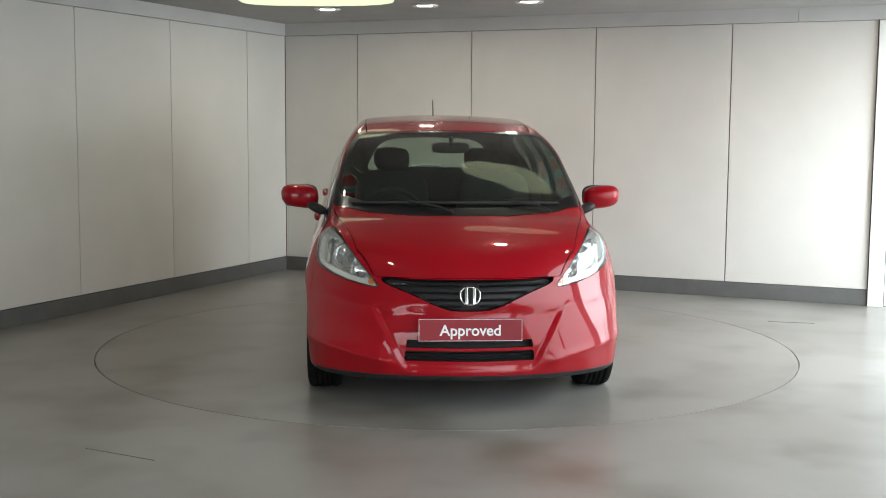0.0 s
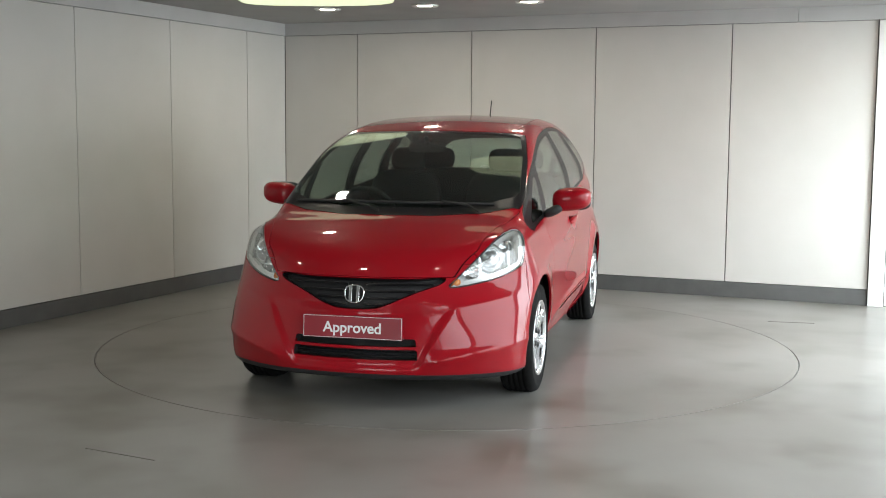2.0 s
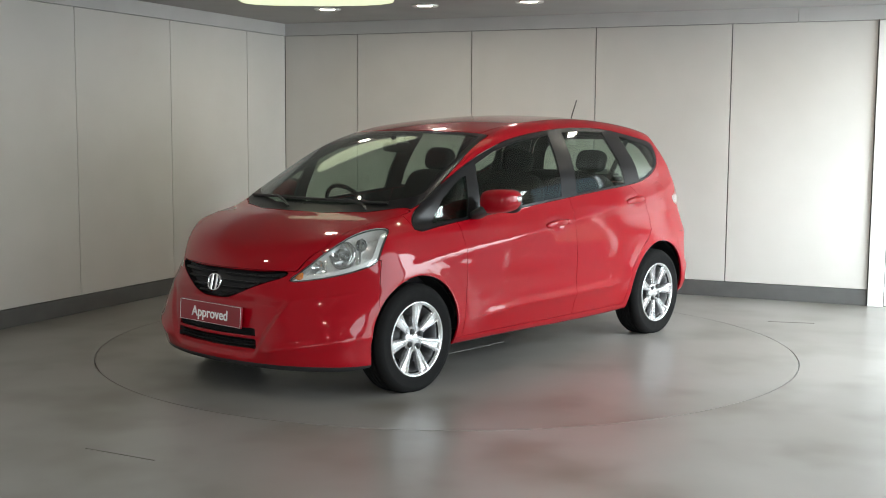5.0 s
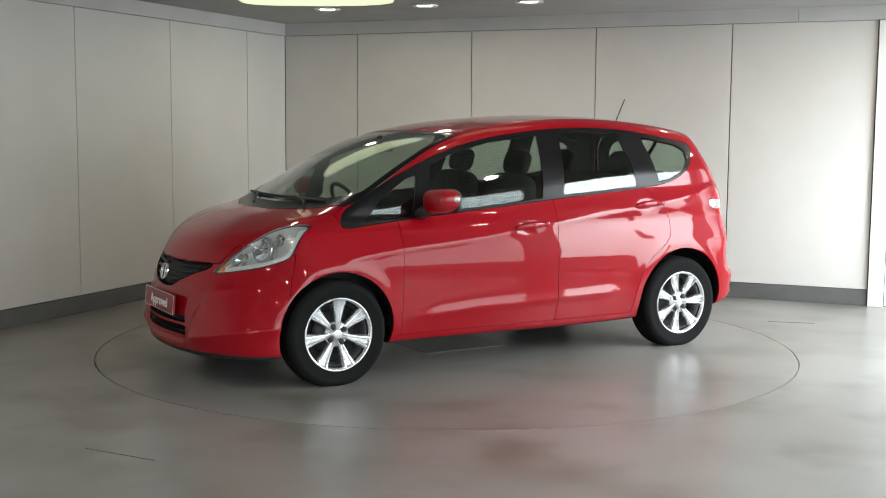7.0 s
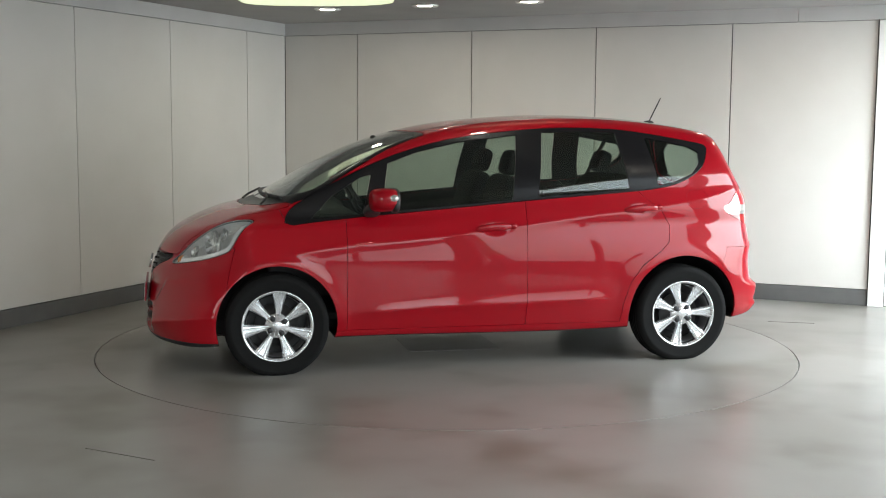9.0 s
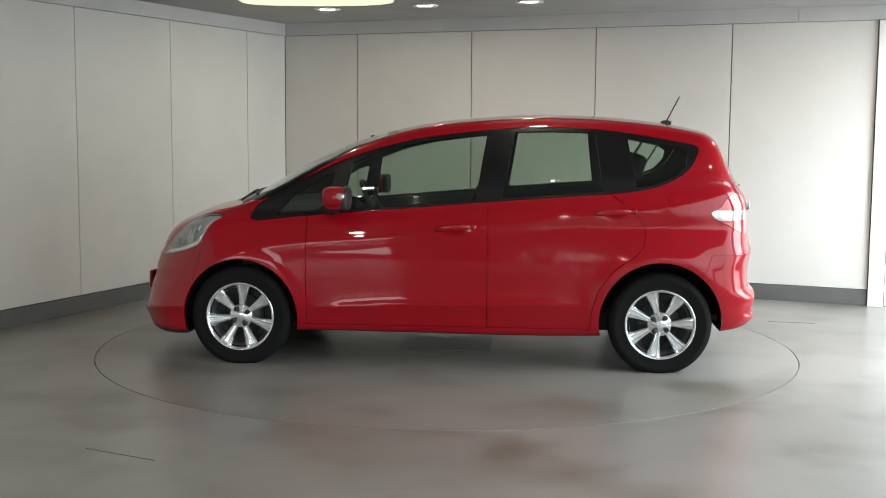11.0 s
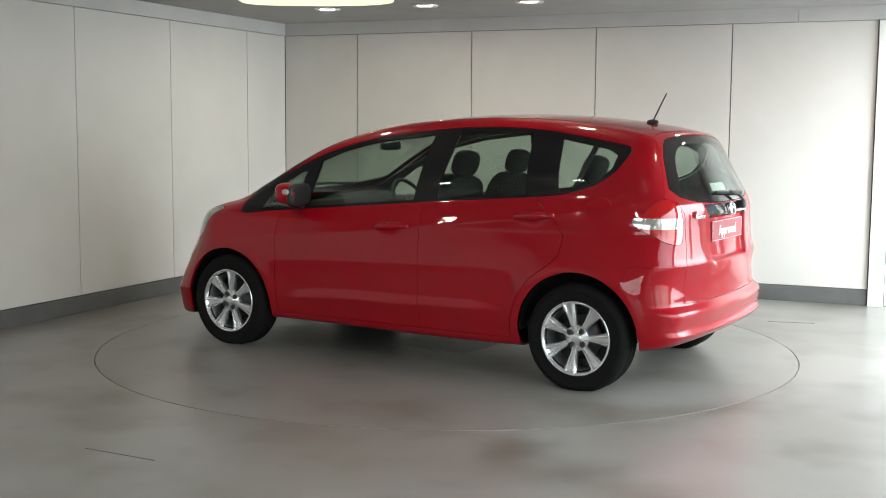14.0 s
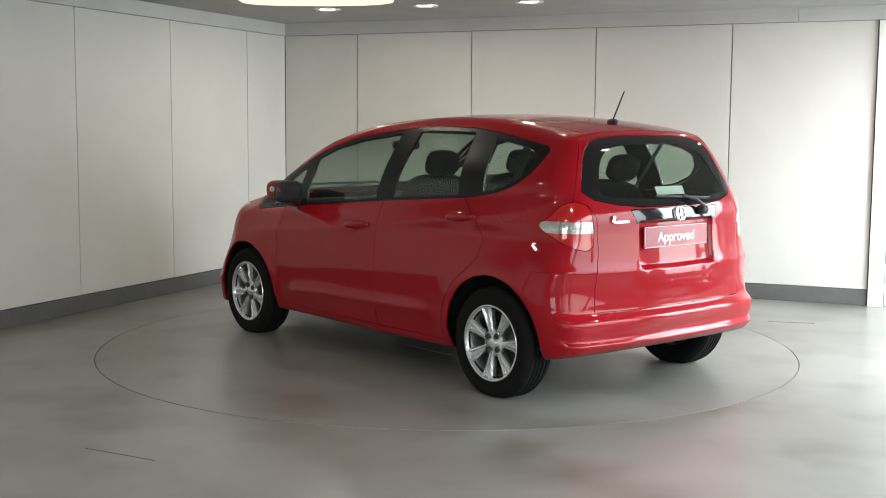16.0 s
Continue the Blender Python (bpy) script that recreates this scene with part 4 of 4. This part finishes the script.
# mirrors, handles
for mir in (False, True):
    s = -1 if mir else 1
    bm = blob((0, 0, 0), (0.08, 0.112, 0.074), 0.66)
    for v in bm.verts:
        k = (v.co.y + 0.112) / 0.224
        v.co.x = v.co.x * (0.8 + 0.3 * k) - 0.035 * k * k
        v.co.z = v.co.z * (0.98 - 0.10 * k) + 0.020 * k
        v.co.y *= s
    bmesh.ops.transform(bm, matrix=Matrix.Translation((0.665, 0.914 * s, 1.004)), verts=bm.verts)
    if mir:
        bmesh.ops.reverse_faces(bm, faces=bm.faces)
    mirror_ob = part("door_mirror", bm, M_PAINT, DOORS[mir, 0], "red door mirror", True)
    part("mirror_glass", blob((0.575, 0.915 * s, 1.013), (0.008, 0.088, 0.054), 0.5), M_CHROME, mirror_ob, "mirror glass", True)
    part("mirror_edge", blob((0.590, 0.915 * s, 1.013), (0.026, 0.107, 0.069), 0.6), M_PLASTIC, mirror_ob, smooth=True)
    part("mirror_foot", blob((0.70, 0.812 * s, 0.945), (0.05, 0.062, 0.028), 0.75, Matrix.Rotation(0.45 * s, 4, "X")), M_PLASTIC, mirror_ob, "black mirror foot", True)
    bm = blob((0, 0, 0), (0.046, 0.030, 0.024), 0.8)
    bmesh.ops.transform(bm, matrix=Matrix.Translation((0.622, 0.996 * s, 1.030)) @ Matrix.Rotation(-0.5 * s, 4, "Z"), verts=bm.verts)
    part("indicator_lens", bm, M_CLEARLENS, mirror_ob, "clear indicator lens", True)
    for k, (hx, hz) in enumerate(HANDLES):
        y0 = side_at(hx - 0.2, hz)[1] * 0.5 + side_at(hx + 0.2, hz)[1] * 0.5
        grip = blob((0, 0, 0), (0.112, 0.017, 0.021), 0.7, seg=(32, 14))
        for v in grip.verts:
            v.co.y -= 0.9 * v.co.x ** 2
            v.co.z -= 0.6 * v.co.x ** 2
        bmesh.ops.transform(grip, matrix=Matrix.Translation((hx, 0, hz + 0.010)) @ Matrix.Rotation(0.07, 4, "Y"), verts=grip.verts)
        for v in grip.verts:
            v.co.y = (v.co.y + y0 + 0.014) * s
        if mir:
            bmesh.ops.reverse_faces(grip, faces=grip.faces)
        part("door_handle", grip, M_PAINT, DOORS[mir, k], "red door handle", True)
        part("keyhole", blob((hx - 0.118, (side_at(hx - 0.118, hz)[1] + 0.004) * s, hz + 0.012), (0.020, 0.012, 0.016), 0.7), M_PAINT, DOORS[mir, k], smooth=True)


# wheels: axle along y, outer face to +y
def wheel(x, z, s, phase):
    spin = Matrix.Rotation(radians(-90), 4, "X")
    turn = Matrix.Translation((x, 0.742 * s, z)) @ (Matrix.Rotation(math.pi, 4, "Z") if s < 0 else Matrix()) @ spin
    R = 0.302  # the loaded tyre is flat where it stands
    prof = [(0.180, -0.07), (0.196, -0.084), (0.225, -0.090), (0.262, -0.093), (0.288, -0.085), (R - 0.002, -0.062)]
    for h in (-0.04, -0.014, 0.014, 0.04):
        prof += [(R, h - 0.005), (R - 0.007, h - 0.004), (R - 0.007, h + 0.004), (R, h + 0.005)]
    prof += [(R - 0.002, 0.062), (0.288, 0.085), (0.270, 0.0915), (0.262, 0.093), (0.258, 0.0915), (0.222, 0.091), (0.208, 0.088), (0.198, 0.082), (0.180, 0.07)]
    tyre = lathe(prof, 64, turn)
    for v in tyre.verts:
        v.co.z = max(v.co.z, 0.001)
    w = tagged(part("wheel", tyre, M_RUBBER, car, "black tyre on a silver seven-spoke alloy wheel", True), "black tyre on a silver seven-spoke alloy wheel")
    rim = part("rim", lathe([(0.184, 0.060), (0.188, 0.076), (0.194, 0.088), (0.200, 0.0925), (0.2055, 0.0925), (0.2065, 0.086)], 64, turn), M_ALLOY, w, "silver alloy rim", True)
    # shade in the gaps between the spokes is put into the barrel's colour
    part("barrel", lathe([(0.180, -0.075), (0.174, -0.06), (0.174, 0.02), (0.179, 0.050), (0.1835, 0.0605)], 64, turn), M_ALLOY_SHADED, rim, "alloy wheel barrel, coloured darker for shade", True)
    for i in range(7):
        a0 = 2 * math.pi * i / 7 - math.pi / 2 + phase
        bm = bmesh.new()
        rows = []
        for r, half, h in ((0.030, 0.016, 0.064), (0.055, 0.0165, 0.070), (0.085, 0.019, 0.073), (0.12, 0.0245, 0.076), (0.155, 0.032, 0.079), (0.180, 0.039, 0.083), (0.197, 0.045, 0.088)):
            sec = [(-half, -0.034), (-half, -0.010), (-half * 0.72, 0.001), (-half * 0.5, 0.002), (-half * 0.28, -0.009), (half * 0.28, -0.009), (half * 0.5, 0.002), (half * 0.72, 0.001), (half, -0.010), (half, -0.034)]
            rows.append([bm.verts.new(turn @ Vector((r * math.cos(a0) - u * math.sin(a0), r * math.sin(a0) + u * math.cos(a0), h + v))) for u, v in sec])
        for a, b in zip(rows, rows[1:]):
            for k in range(10):
                bm.faces.new((a[k], b[k], b[(k + 1) % 10], a[(k + 1) % 10]))
        bm.faces.new(rows[0])
        bm.faces.new(rows[-1][::-1])
        bmesh.ops.recalc_face_normals(bm, faces=bm.faces)
        part("spoke", bm, M_ALLOY, rim)
    part("hub", lathe([(0.0, 0.077), (0.020, 0.077), (0.029, 0.074), (0.032, 0.069), (0.066, 0.068), (0.072, 0.058), (0.068, 0.03)], 40, turn), M_ALLOY, rim, smooth=True)
    for i in range(4):
        a0 = math.pi / 2 * i + 0.62 + phase
        m = turn @ Matrix.Translation((0.050 * math.cos(a0), 0.050 * math.sin(a0), 0.0765))
        part("wheel_nut", lathe([(0.0, 0.006), (0.009, 0.006), (0.012, 0.003), (0.0155, 0.002), (0.0155, -0.02)], 12, m), M_PLASTIC, rim, "dark wheel nut", True)
    part("brake_disc", lathe([(0.0, 0.022), (0.06, 0.022), (0.065, 0.012), (0.125, 0.012), (0.125, 0.0), (0.0, 0.0)], 40, turn), M_DARKALLOY, w, "grey brake disc", True)
    part("wheel_back", lathe([(0.0, -0.03), (0.174, -0.03), (0.174, -0.036), (0.0, -0.036)], 40, turn), M_PLASTIC, w)
    return w


for wx in (1.25, -1.25):
    for s in (1, -1):
        wheel(wx, 0.288, s, -0.08 if wx > 0 else 0.27)
# wheel housings and floor pan
for ax, az, ar in ARCHES:
    for s in (1, -1):
        bm = bmesh.new()
        rows = []
        for k, y in enumerate((0.835, 0.80, 0.50, 0.50)):
            r = (ar - 0.002, ar + 0.012, ar + 0.012, 0.02)[k]
            y2 = min(y, 0.812) if k < 2 else y
            rows.append([bm.verts.new((ax + r * math.cos(math.radians(a)), y2 * s, az + r * math.sin(math.radians(a)))) for a in range(0, 181, 6)])
        for a, b in zip(rows, rows[1:]):
            for i in range(len(a) - 1):
                bm.faces.new((a[i], a[i + 1], b[i + 1], b[i]))
        part("wheel_housing", bm, M_PLASTIC, car, "black wheel arch liner", True)
part("floor_pan", box(-1.25, 1.70, -0.50, 0.50, 0.19, 0.30, 0.02), M_PLASTIC, car)
part("exhaust_box", blob((-1.42, -0.28, 0.285), (0.16, 0.2, 0.05), 0.6), M_DARKALLOY, car, "grey exhaust silencer", True)
part("sump_guard", blob((1.25, 0.0, 0.20), (0.40, 0.48, 0.05), 0.5), M_PLASTIC, car, smooth=True)
part("side_jack_rail", box(-0.80, 0.80, 0.54, 0.60, 0.185, 0.24, 0.01), M_PLASTIC, car)
part("side_jack_rail", box(-0.80, 0.80, -0.60, -0.54, 0.185, 0.24, 0.01), M_PLASTIC, car)

# aerial
base = top_at(-1.340, 0.0)
aerial = part("aerial", blob((base[0], 0, base[2] + 0.008), (0.035, 0.018, 0.016), 0.8), M_PLASTIC, car, "short black roof aerial", True)
d = Vector((-1.422, 0, 1.636)) - Vector((base[0], 0, base[2] + 0.012))
part("mast", lathe([(0.0035, 0.0), (0.0045, 0.01), (0.0042, d.length * 0.9), (0.003, d.length), (0.0, d.length)], 10, aim((base[0], 0, base[2] + 0.012), d)), M_PLASTIC, aerial, smooth=True)


def rod(points, r, name, mat, parent, label=""):
    cu = bpy.data.curves.new(name, "CURVE")
    cu.dimensions, cu.bevel_depth, cu.bevel_resolution, cu.use_fill_caps = "3D", r, 2, True
    sp = cu.splines.new("POLY")
    sp.points.add(len(points) - 1)
    for q, p in zip(sp.points, points):
        q.co = (*p, 1)
    tmp = bpy.data.objects.new("tmp", cu)
    scene.collection.objects.link(tmp)
    me = bpy.data.meshes.new_from_object(tmp.evaluated_get(bpy.context.evaluated_depsgraph_get()))
    bpy.data.objects.remove(tmp)
    me.materials.clear()
    me.materials.append(mat)
    for f in me.polygons:
        f.use_smooth = True
    ob = new(name, me)
    ob.parent = parent
    if label:
        tagged(ob, label)
    return ob


def on_top(x, y, lift):
    p = top_at(x, abs(y))
    return (x, y, p[2] + lift)


# wipers
for y0, y1, piv in ((-0.60, 0.02, -0.05), (0.0, 0.56, 0.50)):
    ys = np.linspace(y0, y1, 10)
    w = rod([on_top(1.285 - 0.27 * y * y, y, 0.010) for y in ys], 0.008, "wiper", M_PLASTIC, screen_ob, "black wiper blade")
    ym = (y0 + y1) / 2
    rod([on_top(1.39 - 0.3 * piv * piv, piv, 0.012), on_top(1.35 - 0.3 * piv * piv, piv * 0.7 + ym * 0.3, 0.022), on_top(1.29 - 0.27 * ym * ym, ym, 0.022)], 0.007, "wiper_arm", M_PLASTIC, w)
tl = lambda y, z, lift: (tail_at(abs(y), z)[0] - lift, y, z)
w = rod([tl(y, 1.075 + 0.02 * (y - 0.1) / 0.4, 0.012) for y in np.linspace(0.15, -0.30, 9)], 0.008, "rear_wiper", M_PLASTIC, lid, "black rear wiper")
rod([tl(-0.20, 1.00, 0.02), tl(-0.19, 1.02, 0.035), tl(-0.14, 1.055, 0.035), tl(-0.06, 1.073, 0.022)], 0.010, "wiper_arm", M_PLASTIC, w)
part("wiper_pivot", blob(tl(-0.20, 0.995, 0.015), (0.025, 0.03, 0.025), 0.7), M_PLASTIC, w, smooth=True)
# script badge and a tailgate handle strip
script = Matrix.Translation(tl(0.445, 0.955, 0.005)) @ Matrix.Rotation(-0.13, 4, "Z")
badge_bar = part("script_badge", box(-0.006, 0.006, -0.062, 0.040, -0.009, 0.007, 0.002, m=script), M_CHROME, lid, "small chrome script badge")
part("badge_stroke", box(-0.006, 0.006, 0.034, 0.052, -0.016, 0.020, 0.002, m=script @ Matrix.Rotation(0.3, 4, "X")), M_CHROME, badge_bar)
# paper label inside the rear window
lab = part("window_label", box(-0.001, 0.001, -0.115, 0.115, -0.024, 0.024, m=Matrix.Translation((-1.735, -0.03, 1.100)) @ Matrix.Rotation(0.45, 4, "Y")), M_PAPER, rear_ob, "white paper label")

# ---- cabin ----
def seat(name, x, y, wide, lean=0.30, rests=(0.0,)):
    st = part(name, blob((x + 0.27, y, 0.50), (0.27, wide, 0.085), 0.5), M_SEAT, car, "dark grey cloth seat", True)
    hgt = 0.31
    m = Matrix.Translation((x - 0.02, y, 0.54)) @ Matrix.Rotation(-lean, 4, "Y") @ Matrix.Translation((0, 0, hgt))
    part("backrest", blob((0, 0, 0), (0.07, wide, hgt), 0.45, m), M_SEAT, st, smooth=True)
    for r in rests:
        m2 = Matrix.Translation((x - 0.02, y + r, 0.54)) @ Matrix.Rotation(-lean, 4, "Y") @ Matrix.Translation((0.0, 0, 2 * hgt + 0.08))
        part("head_restraint", blob((0, 0, 0), (0.05, 0.118, 0.080), 0.62, m2), M_SEAT, st, smooth=True)
        for k in (-0.05, 0.05):
            part("restraint_post", lathe([(0.006, -0.16), (0.006, -0.05)], 8, m2 @ Matrix.Translation((0, k, 0))), M_DARKALLOY, st)
    return st


seat("front_seat", -0.035, 0.34, 0.25)
seat("front_seat", -0.035, -0.34, 0.25)
seat("rear_seat", -0.86, 0.0, 0.60, 0.36, (0.34, -0.34))
for s in (1, -1):
    top, low = Vector((-1.25, 0.56 * s, 1.36)), Vector((-1.00, 0.50 * s, 0.95))
    run = low - top
    belt = part("seat_belt", box(-0.024, 0.024, -0.002, 0.002, 0.0, run.length, m=aim(top, run)), M_TRIM, car, "dark rear seat belt")
    part("belt_guide", blob(top, (0.014, 0.010, 0.02), 0.7), M_PLASTIC, belt, smooth=True)
part("parcel_shelf", box(-1.68, -1.17, -0.52, 0.52, 0.90, 0.93, 0.01), M_TRIM, car)
bm = bmesh.new()
prof = [(1.28, 0.90), (1.0, 0.935), (0.80, 0.94), (0.72, 0.90), (0.68, 0.78), (0.74, 0.62), (0.85, 0.45), (1.28, 0.45)]
rows = [[bm.verts.new((x, y, z + dz)) for x, z in prof] for y, dz in ((-0.66, -0.02), (-0.5, 0.0), (-0.36, 0.035), (-0.2, 0.0), (0, 0.0), (0.5, 0.0), (0.66, -0.02))]
for a, b in zip(rows, rows[1:]):
    for i in range(len(prof)):
        bm.faces.new((a[i], b[i], b[(i + 1) % len(prof)], a[(i + 1) % len(prof)]))
bm.faces.new(rows[0])
bm.faces.new(rows[-1][::-1])
bmesh.ops.recalc_face_normals(bm, faces=bm.faces)
bmesh.ops.bevel(bm, geom=list(bm.edges), offset=0.01, segments=1, affect="EDGES")
part("dashboard", bm, M_TRIM, car, "dark grey dashboard")
sw = aim((0.60, -0.36, 0.90), (-0.85, 0, 0.5))
bm = bmesh.new()
ringv = [[bm.verts.new(sw @ Vector(((0.18 + 0.014 * math.cos(b)) * math.cos(a), (0.18 + 0.014 * math.cos(b)) * math.sin(a), 0.014 * math.sin(b)))) for b in np.linspace(0, 2 * math.pi, 9)[:-1]] for a in np.linspace(0, 2 * math.pi, 33)[:-1]]
for i in range(32):
    for k in range(8):
        bm.faces.new((ringv[i][k], ringv[(i + 1) % 32][k], ringv[(i + 1) % 32][(k + 1) % 8], ringv[i][(k + 1) % 8]))
bmesh.ops.recalc_face_normals(bm, faces=bm.faces)
wheel_ob = part("steering_wheel", bm, M_PLASTIC, car, "black steering wheel", True)
part("steering_hub", blob((0, 0, 0), (0.07, 0.06, 0.03), 0.7, sw), M_PLASTIC, wheel_ob, smooth=True)
for a in (0, math.pi, -math.pi / 2):
    part("steering_spoke", box(0.05, 0.18, -0.02, 0.02, -0.01, 0.005, 0.004, m=sw @ Matrix.Rotation(a, 4, "Z")), M_PLASTIC, wheel_ob)
rv = part("rear_view_mirror", blob((0.53, 0.0, 1.305), (0.018, 0.115, 0.034), 0.5), M_PLASTIC, car, "black rear-view mirror", True)
part("mirror_stalk", blob((0.56, 0.0, 1.345), (0.02, 0.015, 0.03), 0.7), M_PLASTIC, rv, smooth=True)
part("cabin_floor", box(-1.6, 1.2, -0.70, 0.70, 0.30, 0.34, 0.01), M_TRIM, car)

def motions():
    rows = [(0.0, -85.95), (1.0, -94.72), (2.0, -103.7), (3.0, -112.68), (4.0, -121.75), (5.2, -132.6), (6.5, -144.4), (8.0, -157.85), (9.0, -166.8), (10.25, -177.9), (11.5, -189.0), (13.0, -202.45), (14.0, -211.4), (15.0, -220.5), (16.0, -229.65)]
    ox, oy = 0.0647, 0.0175
    car_rows, table_rows = [], []
    for t, deg in rows:
        a = radians(deg)
        car_rows.append((t, pose(-(ox * math.cos(a) - oy * math.sin(a)), -(ox * math.sin(a) + oy * math.cos(a)), 0, 0, 0, deg)))
        table_rows.append((t, pose(0, 0, 0, 0, 0, deg)))
    walk(car, car_rows)
    walk(turntable, table_rows)


motions()
